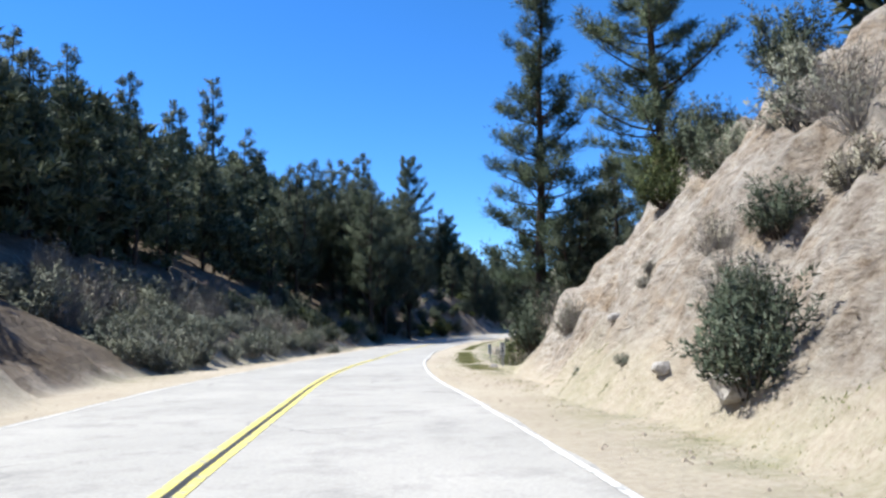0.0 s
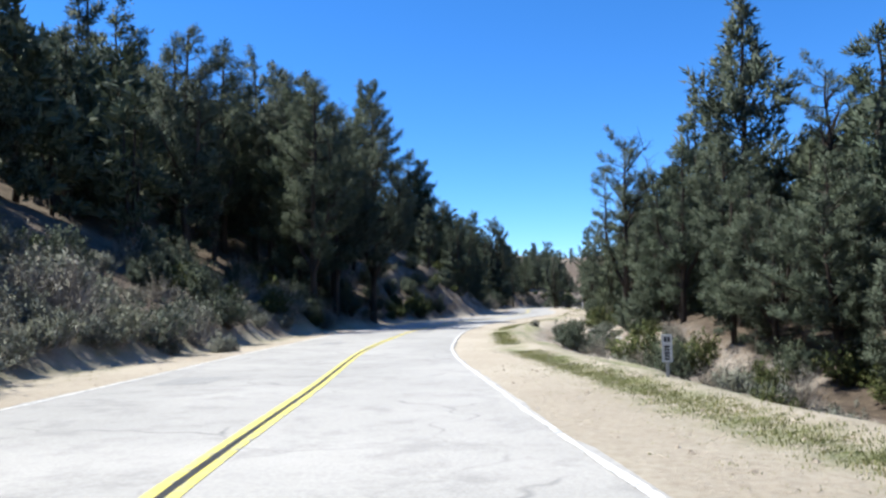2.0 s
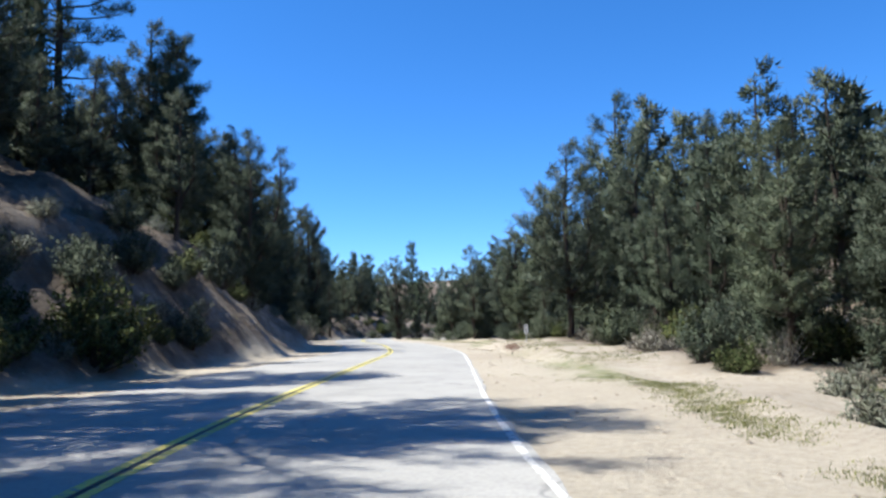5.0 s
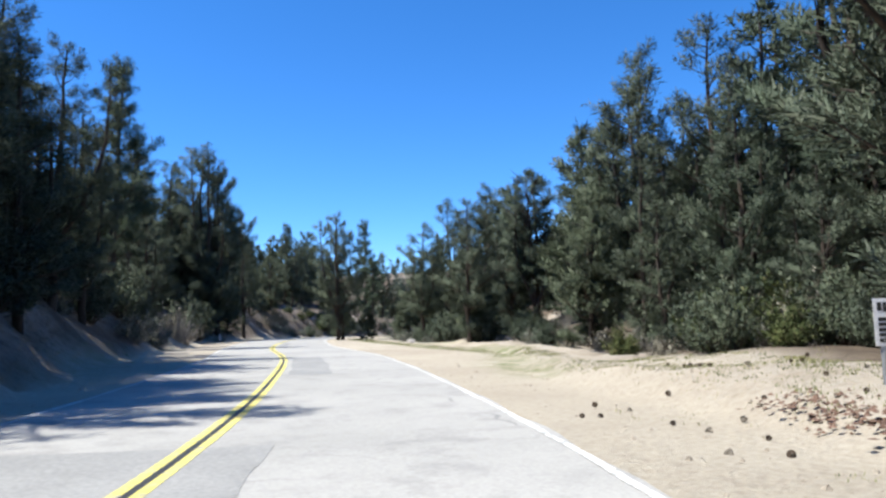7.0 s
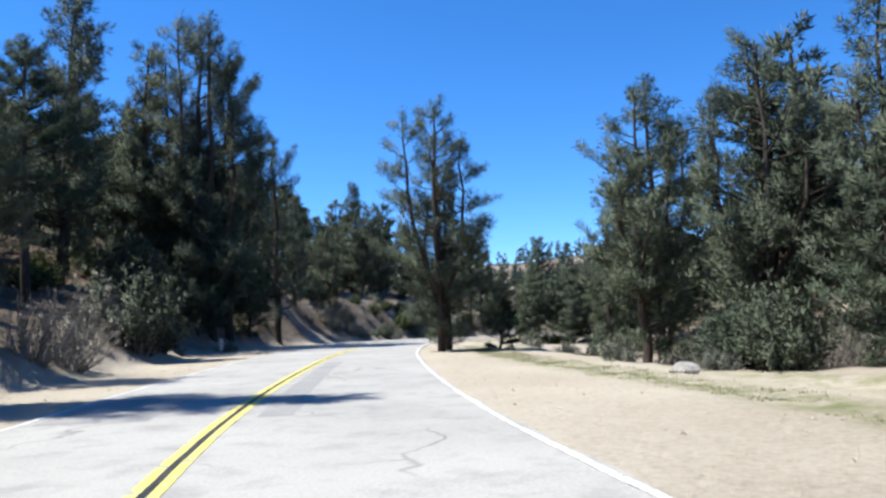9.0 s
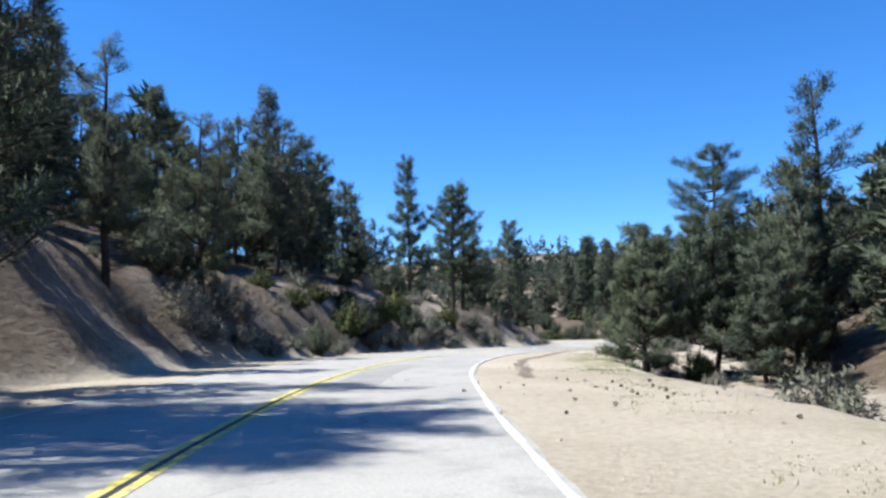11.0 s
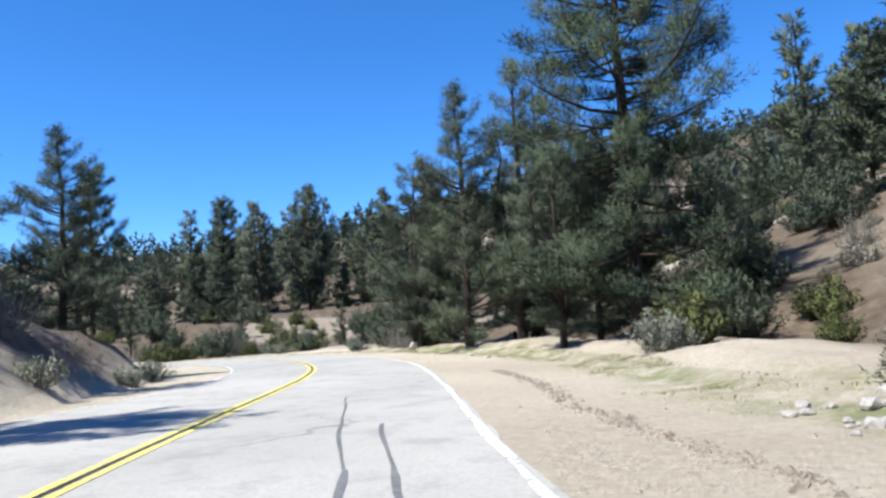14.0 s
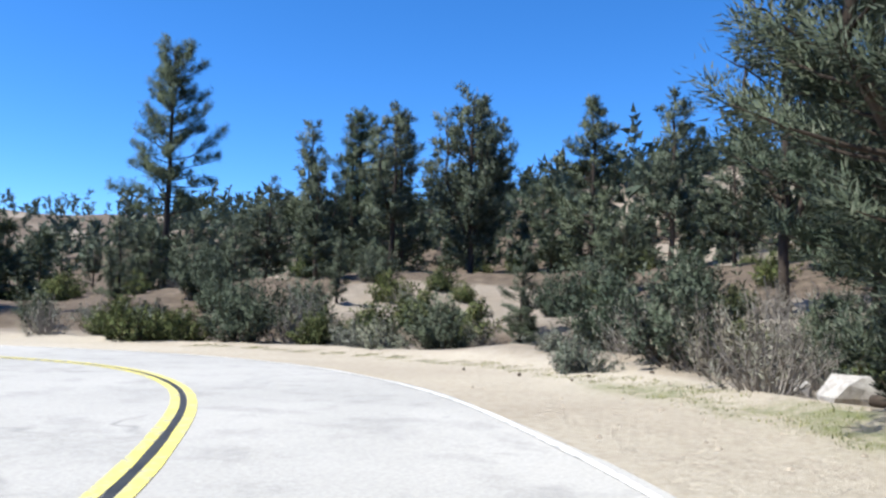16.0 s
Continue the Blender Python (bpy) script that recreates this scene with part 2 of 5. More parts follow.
def centre_line():
    """Points every half metre along the road, with a bend to the left at its far end."""
    p = [np.array(q, float) for q in CENTRE]
    head = math.atan2(-(p[-1] - p[-2])[0], (p[-1] - p[-2])[1])
    for i in range(30):
        head -= 0.13 if i < 8 else 0.0
        p.append(p[-1] + 4.0 * np.array([-math.sin(head), math.cos(head)]))
    fine = []
    for a, b, c, d in zip(p[:-3], p[1:-2], p[2:-1], p[3:]):
        for k in range(40):
            u = k / 40
            fine.append(0.5 * (2 * b + (c - a) * u + (2 * a - 5 * b + 4 * c - d) * u * u + (3 * b - a - 3 * c + d) * u ** 3))
    fine = np.array(fine)
    run = np.concatenate([[0], np.cumsum(np.hypot(*np.diff(fine, axis=0).T))])
    even = np.arange(0, run[-1], 0.5)
    line = np.stack([np.interp(even, run, fine[:, 0]), np.interp(even, run, fine[:, 1])], 1)
    calm = np.ones(29) / 29
    pad = np.concatenate([line[:1] + (line[:1] - line[14:0:-1]), line, line[-1:] + (line[-1:] - line[-2:-16:-1])])
    even_line = np.stack([np.convolve(pad[:, c], calm, 'valid') for c in (0, 1)], 1)
    keep = np.clip((even - 285) / 20, 0, 1)[:, None]
    line = even_line * (1 - keep) + line * keep
    zero = np.argmin(np.hypot(line[:, 0] + 1.4, line[:, 1]))
    return line, even - even[zero]


LINE, STATION = centre_line()
_t = np.gradient(LINE, axis=0)
_t /= np.hypot(*_t.T)[:, None]
RIGHT = np.stack([_t[:, 1], -_t[:, 0]], 1)
_k = np.ones(13) / 13


def table(rows, smooth=True):
    """A profile figure along the road, evened out over some metres."""
    v = np.interp(STATION, [r[0] for r in rows], [r[1] for r in rows])
    return np.convolve(np.pad(v, 6, mode="edge"), _k, "valid") if smooth else v


ROAD_Z = table(GRADE)
# toe of the bank, bank height, bank run per metre of height, grade and top of the hill behind it
L_TOE = table([(-60, 6.0), (16, 5.9), (24, 6.6), (32, 7.5), (55, 7.0), (100, 6.5), (138, 5.2), (148, 4.8), (153, 7.4), (160, 6.3), (190, 6.5), (200, 8.5), (215, 6.5), (245, 6.2), (256, 5.4), (270, 5.2), (280, 5.6), (300, 9)])
L_BANK = table([(-60, 4.0), (12, 3.3), (17, 3.0), (22, 2.4), (27, 1.5), (31, 0.5), (60, 0.7), (103, 0.9), (113, 4.6), (140, 5.4), (147, 4.4), (151, 2.4), (154, 1.6), (158, 3.3), (174, 3.2), (181, 0.8), (192, 0.6), (203, 3.0),
                (215, 4.2), (232, 3.6), (240, 3.0), (250, 3.5), (258, 3.4), (266, 2.6), (274, 1.6), (280, 0.8), (288, -0.2), (320, -0.2), (345, 1.0)])
L_GRADE = table([(-60, 0.55), (20, 0.50), (60, 0.55), (110, 0.55), (150, 0.45), (185, 0.36), (220, 0.36), (250, 0.30), (262, 0.22), (275, 0.05), (320, 0.1), (345, 0.5)])
L_TOP = table([(-60, 50), (60, 60), (140, 50), (200, 36), (235, 24), (255, 12), (275, 4), (320, 8), (345, 46)])
R_TOE = table([(-60, 5.6), (0, 5.5), (24, 6.0), (34, 7.4), (60, 7.2), (86, 7.0), (104, 8.0), (118, 6.4), (145, 6.4), (156, 9.2), (170, 10.8), (190, 10), (204, 9), (222, 8), (250, 9.0), (268, 8.6), (278, 7.6), (284, 6.9), (292, 8.0), (340, 8)])
R_BANK = table([(-60, 7.2), (18, 7.1), (27.5, 6.2), (32.5, 0.4), (35, -0.9), (50, -1.6), (90, -1.5), (106, -0.5), (112, 0.1), (120, 0.4), (146, 0.35), (156, 0.2), (170, 0.3), (182, 0), (190, -0.8), (206, -0.6), (230, -0.5), (262, 0.3), (274, 0.45), (284, 0.4), (291, 0.1), (340, 0.3)])
R_FLAT = table([(-60, 0), (27, 0), (34, 6), (56, 6), (64, 5), (74, 2.8), (92, 2.2), (104, 3), (112, 8), (145, 9), (160, 7), (168, 6), (195, 6), (230, 6), (255, 5), (280, 4), (305, 6), (340, 8)])
R_GRADE = table([(-60, 0.5), (26, 0.45), (40, 0.36), (90, 0.34), (130, 0.34), (170, 0.36), (230, 0.42), (275, 0.45), (288, 0.32), (296, 0.2), (303, 0.12), (308, 0.04), (330, 0.03), (400, 0.1)])
R_CUT = table([(0, 0), (58, 0), (66, 0.5), (74, 1.1), (84, 0.9), (92, 0.5), (100, 0.3), (108, 0)])
BERM = table([(-60, 0), (32, 0), (38, 0.10), (104, 0.12), (112, 0), (150, 0), (160, 0.08), (198, 0.08), (206, 0), (240, 0), (252, 0.12), (266, 0.24), (286, 0.26), (292, 0.08), (300, 0)])
R_TOP = table([(-60, 24), (26, 14), (60, 12), (110, 13), (170, 22), (220, 60), (280, 75), (292, 50), (300, 34), (420, 40)])


EDGE_L = table([(0, -3.5), (12, -3.74), (20, -3.95), (47, -4.27), (76, -4.38), (95, -4.15), (129, -3.3), (137, -3.1), (154, -3.18), (172, -2.98), (214, -3.6), (236, -3.9), (256, -4.3), (272, -2.8), (290, -3.2)])
EDGE_R = table([(0, 3.55), (14, 3.54), (24, 3.38), (34, 3.42), (45, 3.28), (58, 3.17), (69, 3.3), (78, 3.4), (88, 3.52), (123, 3.77), (132, 3.8), (145, 3.9), (162, 3.9), (168, 3.68), (178, 3.6), (192, 3.5), (208, 3.66), (220, 3.5),
                (231, 3.26), (236, 3.2), (246, 3.36), (262, 3.45), (270, 3.25), (278, 3.0), (282, 2.92), (286, 3.1), (292, 3.16)])

# the green strip beyond the right shoulder, and where the painted middle lies from the middle line
R_GREEN = table([(0, 5.5), (28, 5.8), (40, 5.7), (60, 5.7), (84, 5.8), (95, 6.2), (108, 7.6), (120, 8.4), (142, 8.8), (152, 9.2), (160, 9.0), (172, 8.4), (180, 8.1), (190, 6.8), (200, 6.2), (215, 7.0), (244, 7.2), (258, 7.0), (268, 7.4), (276, 6.7), (284, 6.1), (292, 7.2)])
PAINT = table([(0, 0), (14, 0.02), (26, -0.08), (36, -0.1), (48, 0), (60, -0.06), (72, -0.13), (82, -0.04), (124, -0.01), (140, 0.03), (152, 0.02), (162, -0.02), (169, -0.1), (182, -0.04), (200, 0.04), (216, 0.05), (230, -0.05), (237, -0.08), (246, 0.03), (256, 0), (265, -0.11), (271, -0.05), (276, -0.12), (281, -0.17), (286, -0.07), (296, -0.06)])


def lattice(x, y, seed):
    """Smooth value noise from -1 to 1."""
    xi, yi = np.floor(x).astype(np.int64), np.floor(y).astype(np.int64)
    u, v = x - xi, y - yi
    u, v = u * u * (3 - 2 * u), v * v * (3 - 2 * v)

    def corner(a, b):
        h = (a * 374761393 + b * 668265263 + seed * 974634777) & 0x7FFFFFFF
        h = ((h ^ (h >> 13)) * 1274126177) & 0x7FFFFFFF
        return ((h ^ (h >> 16)) & 0xFFFF) / 32767.5 - 1
    low = corner(xi, yi) * (1 - u) + corner(xi + 1, yi) * u
    high = corner(xi, yi + 1) * (1 - u) + corner(xi + 1, yi + 1) * u
    return low * (1 - v) + high * v


def beside(x, y):
    """Station index and offset to the right of the middle line, for arrays of places."""
    idx, off = np.empty(len(x), int), np.empty(len(x))
    coarse = LINE[::8]
    for a in range(0, len(x), 20000):
        q = np.stack([x[a:a + 20000], y[a:a + 20000]], 1)
        c = ((q[:, None, :] - coarse[None]) ** 2).sum(-1).argmin(1) * 8
        near = np.clip(c[:, None] + np.arange(-8, 9)[None], 0, len(LINE) - 1)
        gap = q[:, None, :] - LINE[near]
        k = (gap ** 2).sum(-1).argmin(1)
        j = near[np.arange(len(q)), k]
        rel = q - LINE[j]
        across, gap2 = (rel * RIGHT[j]).sum(1), np.hypot(*rel.T)
        idx[a:a + 20000], off[a:a + 20000] = j, np.where(gap2 < 1.5 + np.abs(across), across, np.sign(across) * gap2)
    return idx, off


def ease(v):
    v = np.clip(v, 0, 1)
    return v * v * (3 - 2 * v)


def land(x, y):
    """Ground height at places, with station index and offset."""
    x, y = np.asarray(x, float), np.asarray(y, float)
    j, d = beside(x, y)
    s = STATION[j]
    wob = lattice(s / 5.0, d * 0, 3) * 0.5 + lattice(s / 1.7, d * 0, 4) * 0.22
    z = ROAD_Z[j] - 0.022 - 0.010 * np.clip(np.abs(d) - 3.9, 0, 8)
    out = np.abs(d)
    # left
    b = out - L_TOE[j] - wob * np.clip(np.abs(L_BANK[j]), 0.2, 1)
    run = np.where(s < 34, 1.3, 0.95) * np.abs(L_BANK[j]) + 0.4
    rise = L_BANK[j] * np.clip(b / run, 0, 1) ** 1.1
    hill = L_TOP[j] * (1 - np.exp(-L_GRADE[j] * np.clip(b - run * 0.8, 0, None) / L_TOP[j]))
    left = rise + hill
    # right
    b2 = out - R_TOE[j] - wob * np.clip(np.abs(R_BANK[j]), 0.2, 1)
    run2 = np.where(R_BANK[j] > 0, 0.86 * np.abs(R_BANK[j]), 1.9 * np.abs(R_BANK[j])) + 0.4
    rise2 = R_BANK[j] * np.clip(b2 / run2, 0, 1) ** 1.1
    hill2 = R_TOP[j] * (1 - np.exp(-R_GRADE[j] * np.clip(b2 - run2 - R_FLAT[j], 0, None) / R_TOP[j]))
    hill2 += R_CUT[j] * ease((b2 - run2 - R_FLAT[j] - 0.3 * lattice(s / 1.8, d * 0, 15)) / 1.1)
    right = rise2 + hill2 + BERM[j] * np.exp(-((out - R_GREEN[j] - 0.75 - 0.2 * wob) / 0.45) ** 2)
    on_left = d < 0
    z = z + np.where(on_left, left, right)
    far = np.clip((out - 9) / 30, 0, 1)
    toe = np.clip(np.where(on_left, b, b2) / 1.5, 0, 1)
    bank = toe * np.clip(np.where(on_left, np.abs(L_BANK[j]), np.abs(R_BANK[j])) / 3, 0.25, 1)
    ledge = 1 - 2 * np.abs(lattice(s / 2.6 + out / 3.1, out / 2.2 - s / 7.0, 13))
    z += bank * (0.28 * lattice(s / 1.9, out / 4.5, 11) + 0.20 * lattice(s / 0.9, out / 1.3, 12) + 0.30 * ledge)
    z += toe * 0.25 * lattice(x / 4, y / 4, 5) + far * (1.3 * lattice(x / 16, y / 16, 6) + 3.0 * lattice(x / 55, y / 55, 7) * far)
    z += np.clip((out - 4.2) / 2, 0, 1) * 0.035 * lattice(x / 1.1, y / 1.1, 8)
    # broken ledges of the granite cut
    rock = toe * np.where(on_left, np.clip((L_BANK[j] - 1.0) / 2, 0, 0.5), np.clip((R_BANK[j] - 2) / 3, 0, 1)) * (s < 36)
    dip = out * 0.8 + s * 0.45
    z += rock * (0.34 * (1 - 2 * np.abs(lattice(dip / 1.5, s / 3.4, 51))) + 0.20 * (1 - 2 * np.abs(lattice(dip / 0.62 + 3, s / 1.3, 52)))
                 + 0.24 * lattice(s / 0.55, out / 0.5, 53) + 0.38 * (np.floor(2.2 * lattice(s / 1.7, out / 1.4, 54)) / 2.2))
    # the ridge beyond the bend
    u = np.clip(((x - 183) * 69 + (y - 367) * -111) / (69 ** 2 + 111 ** 2), 0, 1)
    off = np.hypot(x - 183 - 69 * u, y - 367 + 111 * u)
    z += (7 + 11 * u) * np.exp(-(off / 60) ** 2) * ease((out - 45) / 60)
    dist = np.hypot(x - 60, y - 140)
    z += ease((dist - 190) / 500) * (17 + 16 * lattice(x / 260, y / 260, 21) + 8 * lattice(x / 110, y / 110, 22)) * ease((np.abs(out) - 20) / 120)
    return z, s, d


def along(s, off):
    """The place at that station and offset from the middle line."""
    k, u = divmod((s - STATION[0]) * 2, 1)
    k = int(k)
    return (LINE[k] + RIGHT[k] * off) * (1 - u) + (LINE[k + 1] + RIGHT[k + 1] * off) * u


# ---- the ground and the road ----
def mesh_of(name, verts, faces, material, smooth=False):
    me = bpy.data.meshes.new(name)
    me.from_pydata(verts, [], faces)
    me.materials.append(material)
    if smooth:
        me.polygons.foreach_set("use_smooth", [True] * len(me.polygons))
    me.update()
    return me


def grid_faces(rows, cols):
    a = np.arange(rows * cols).reshape(rows, cols)
    return np.stack([a[:-1, :-1], a[:-1, 1:], a[1:, 1:], a[1:, :-1]], -1).reshape(-1, 4)


def part(name, bm, material, parent, label=""):
    """Links a bmesh as one mesh object under a thing or a part."""
    me = bpy.data.meshes.new(name)
    bm.to_mesh(me)
    bm.free()
    me.materials.append(material)
    ob = new(name, me)
    ob.parent = parent
    if label:
        tagged(ob, label)
    return ob


SHEET = {}


def ground_z(x, y):
    """Height of the ground sheet at a place."""
    gx, gy, gz = SHEET["x"], SHEET["y"], SHEET["z"]
    i = min(max(int(np.searchsorted(gx, x)) - 1, 0), len(gx) - 2)
    k = min(max(int(np.searchsorted(gy, y)) - 1, 0), len(gy) - 2)
    u, w = (x - gx[i]) / (gx[i + 1] - gx[i]), (y - gy[k]) / (gy[k + 1] - gy[k])
    return float((gz[k, i] * (1 - u) + gz[k, i + 1] * u) * (1 - w) + (gz[k + 1, i] * (1 - u) + gz[k + 1, i + 1] * u) * w)


def offset(x, y):
    """How far a place lies to the right of the road's middle."""
    return float(beside(np.array([x]), np.array([y]))[1][0])


def stretched(spans, reach):
    """Even steps in each span of the middle, ever wider ones out to the horizon."""
    lo, hi, step = spans[0][0], spans[-1][1], spans[-1][2]
    mid, out, w = [v for a, b, c in spans for v in np.arange(a, b - 1e-6, c)], [], step
    while w < reach:
        w *= 1.22
        out.append(w)
    edge = np.cumsum(out)
    return np.array([*(lo - edge[::-1]), *mid, *(hi + edge)])


def build_ground():
    gx, gy = stretched([(-52, -10, 0.9), (-10, 3.4, 0.4), (3.4, 12.6, 0.2), (12.6, 22, 0.4), (22, 176, 0.7)], 420), stretched([(-34, -6, 0.85), (-6, 3, 0.4), (3, 32, 0.2), (32, 40, 0.4), (40, 340, 0.7)], 420)
    X, Y = np.meshgrid(gx, gy)
    x, y = X.ravel(), Y.ravel()
    z, s, d = land(x, y)
    out = np.abs(d)
    j = np.clip(((s - STATION[0]) * 2).astype(int), 0, len(STATION) - 1)
    z = np.where((d > EDGE_L[j] + 0.2) & (d < EDGE_R[j] - 0.2), np.minimum(z, ROAD_Z[j] - 0.05), z)
    SHEET.update(x=gx, y=gy, z=z.reshape(len(gy), len(gx)))
    me = mesh_of("ground", np.stack([x, y, z], 1).tolist(), grid_faces(len(gy), len(gx)).tolist(), GROUND, True)
    toe = np.where(d < 0, L_TOE[j], R_TOE[j])
    bank = np.where(d < 0, L_BANK[j], R_BANK[j])
    run = 1.0 * np.abs(bank) + 0.4
    b = out - toe
    sand = ease(b / 1.0) * np.clip(np.abs(bank) / 1.4, 0.3, 1)
    bare = ease((lattice(x / 14, y / 14, 31) + 0.5 * lattice(x / 5, y / 5, 32) - 0.48) * 4) * np.where((d > 0) & (s > 195), 1.1, 0.35)
    steep = np.where(d < 0, np.where(bank < 1.6, -0.8, 1.0), np.where(bank < 0, 3.5, 1.5))
    litter = ease((b - run - steep) / 3 + 0.3 * lattice(x / 3, y / 3, 33)) * (1 - bare * ease((out - 10) / 20))
    brown = ease(0.5 + 0.3 * (d < 0) + 1.2 * lattice(x / 2.3, y / 2.3, 37) + 0.6 * lattice(x / 0.9, y / 0.9, 38)) * ease(b / 1.0)
    litter = np.where((d < 0) & (s > 20), np.maximum(litter, 0.88 * brown), np.maximum(litter, 0.12 * brown))
    litter = np.where((d < 0) & (s > 18) & (s < 106), np.maximum(litter, 0.88 * ease(b / 1.4 + 0.4 * lattice(x / 1.6, y / 1.6, 39))), litter)
    litter = np.where((d < 0) & (s > 96), np.maximum(litter, (np.where(s < 128, 0.62, 0.35) + 0.3 * ease(0.5 + lattice(x / 1.3, y / 1.3, 46))) * ease(b / 0.7)), litter)
    litter = np.where((d > 0) & (s > 287), np.maximum(litter, 0.55 * ease((b - 0.3) / 1.2)), litter)
    cut = np.where((d > 0) & (R_CUT[j] > 0.3), np.exp(-((b - np.where(bank > 0, 0.86, 1.9) * np.abs(bank) - 0.4 - R_FLAT[j] - 0.5) / 0.9) ** 2), 0)
    litter *= 1 - np.clip(0.85 * cut, 0, 1)
    open_slope = (d > 16) & (d < 60) & (s > 262) & (s < 291)
    litter = np.where(open_slope, litter * (0.75 + 0.25 * ease(0.5 + 1.5 * lattice(x / 6, y / 6, 45))), litter)
    verge = np.exp(-((out - toe + 0.1 + 0.5 * lattice(s / 6, d * 0, 35)) / 0.8) ** 2) * ease(0.62 + lattice(s / 7, d * 0, 34)) * np.where(d > 0, 1.0, 0.45)
    strong = (d > 0) & (((s > 34) & (s < 92)) | ((s > 158) & (s < 202)) | ((s > 226) & (s < 292)))
    verge = np.where(strong, np.maximum(verge, np.exp(-((d - R_GREEN[j] + 0.25 * lattice(s / 4, d * 0, 36)) / 0.6) ** 2)), verge)
    verge *= np.where(np.abs(bank) > 3, 0.5, 1.0)
    data = np.stack([np.clip(sand, 0, 1), np.clip(verge, 0, 1), np.clip(litter, 0, 1), np.ones(len(x))], 1)
    att = me.attributes.new("cover", "FLOAT_COLOR", "POINT")
    att.data.foreach_set("color", data.astype(np.float32).ravel())
    return tagged(new("ground", me), "pale sandy mountain ground with pine litter and bare granite banks", "ground", kind="structure")


def strip(name, material, parent, lo, hi, s0, s1, lift, ragged=0.0, seed=0, thick=0.0, label=""):
    """A band along the road between two offsets from the yellow line; with thickness it gets sides."""
    k = np.where((STATION >= s0) & (STATION <= s1))[0]
    lo, hi = (v[k] if isinstance(v, np.ndarray) else v for v in (lo, hi))
    a = lo + ragged * lattice(STATION[k] / 0.8, k * 0.0, seed)
    b = hi + ragged * lattice(STATION[k] / 0.8, k * 0.0, seed + 1)
    lefts = np.column_stack([LINE[k] + RIGHT[k] * a[:, None], ROAD_Z[k] + lift])
    rights = np.column_stack([LINE[k] + RIGHT[k] * b[:, None], ROAD_Z[k] + lift])
    if thick:
        down = np.array([0, 0, thick])
        sheet = np.stack([lefts - down, lefts, rights, rights - down], 1)
    else:
        sheet = np.stack([lefts, rights], 1)
    me = mesh_of(name, sheet.reshape(-1, 3).tolist(), grid_faces(len(k), sheet.shape[1]).tolist(), material)
    ob = new(name, me)
    ob.parent = parent
    return tagged(ob, label) if label else ob


ground = build_ground()
road = strip("road", ASPHALT, None, EDGE_L - 0.12, EDGE_R + 0.10, -60, 420, 0.0, 0.05, 40, 0.14)
tagged(road, "sun-bleached grey two-lane asphalt road with fine cracks", "road", kind="structure")
for side in (-1, 1):
    strip("yellow_line", YELLOW, road, PAINT + side * 0.093 - 0.052, PAINT + side * 0.093 + 0.052, -58, 412, 0.006, 0.006, 50, label="worn yellow centre line")
strip("line_seal", SEAL, road, PAINT - 0.036, PAINT + 0.036, -58, 412, 0.005, 0.01, 52, label="dark strip between the yellow lines")
for edge in (EDGE_L, EDGE_R):
    strip("edge_line", WHITE, road, edge - 0.042, edge + 0.042, -58, 412, 0.006, 0.022, 54, label="worn white edge line")


def road_patch(s0, s1, lo, hi, material=PATCH, name="asphalt_patch", label="darker rectangular asphalt repair"):
    strip(name, material, road, lo, hi, s0, s1, 0.003, 0.05, int(s0) + 60, label=label)


for s0, s1, lo, hi in ((51, 53, -3.4, -2.3), (70, 72.5, -2.9, -1.9), (82.5, 94.5, 0.3, 1.25), (132, 134.5, -2.9, 0.85), (146.5, 158, 0.35, 1.5), (155, 158, -3.0, -0.4), (172.5, 177, -2.8, -1.2),
                       (172.5, 188, 0.3, 0.85), (212, 224, 0.35, 1.5), (246, 247.5, -2.9, -1.6), (251, 253, 0.5, 1.9)):
    road_patch(s0, s1, lo, hi)


def tyre_marks(s0, s1, d0, d1, wide):
    """A skid mark that drifts across the lane."""
    k = np.where((STATION >= s0) & (STATION <= s1))[0]
    mid = np.interp(STATION[k], [s0, s1], [d0, d1]) + 0.02 * lattice(STATION[k], k * 0.0, 71)
    full = np.zeros(len(STATION))
    full[k] = mid
    strip("skid_mark", RUBBER, road, full - wide / 2, full + wide / 2, s0, s1, 0.004, 0.02, 72, label="dark tyre mark on the asphalt")


for s0, s1, d0, d1, wide in ((243, 255, 2.5, 2.15, 0.055), (254.8, 262.5, 2.15, 1.62, 0.045), (250, 258, 2.7, 2.4, 0.05)):
    tyre_marks(s0, s1, d0, d1, wide)

# ---- plants ----
def tube(verts, faces, pts, radii, sides=6):
    """Adds a tapered tube through points."""
    base = len(verts)
    for i, (p, r) in enumerate(zip(pts, radii)):
        way = (pts[min(i + 1, len(pts) - 1)] - pts[max(i - 1, 0)]).normalized()
        u = way.orthogonal().normalized()
        v = way.cross(u)
        for k in range(sides):
            a = math.tau * k / sides
            verts.append(tuple(p + u * (r * math.cos(a)) + v * (r * math.sin(a))))
    for i in range(len(pts) - 1):
        for k in range(sides):
            a, b = base + i * sides + k, base + i * sides + (k + 1) % sides
            faces.append((a, b, b + sides, a + sides))


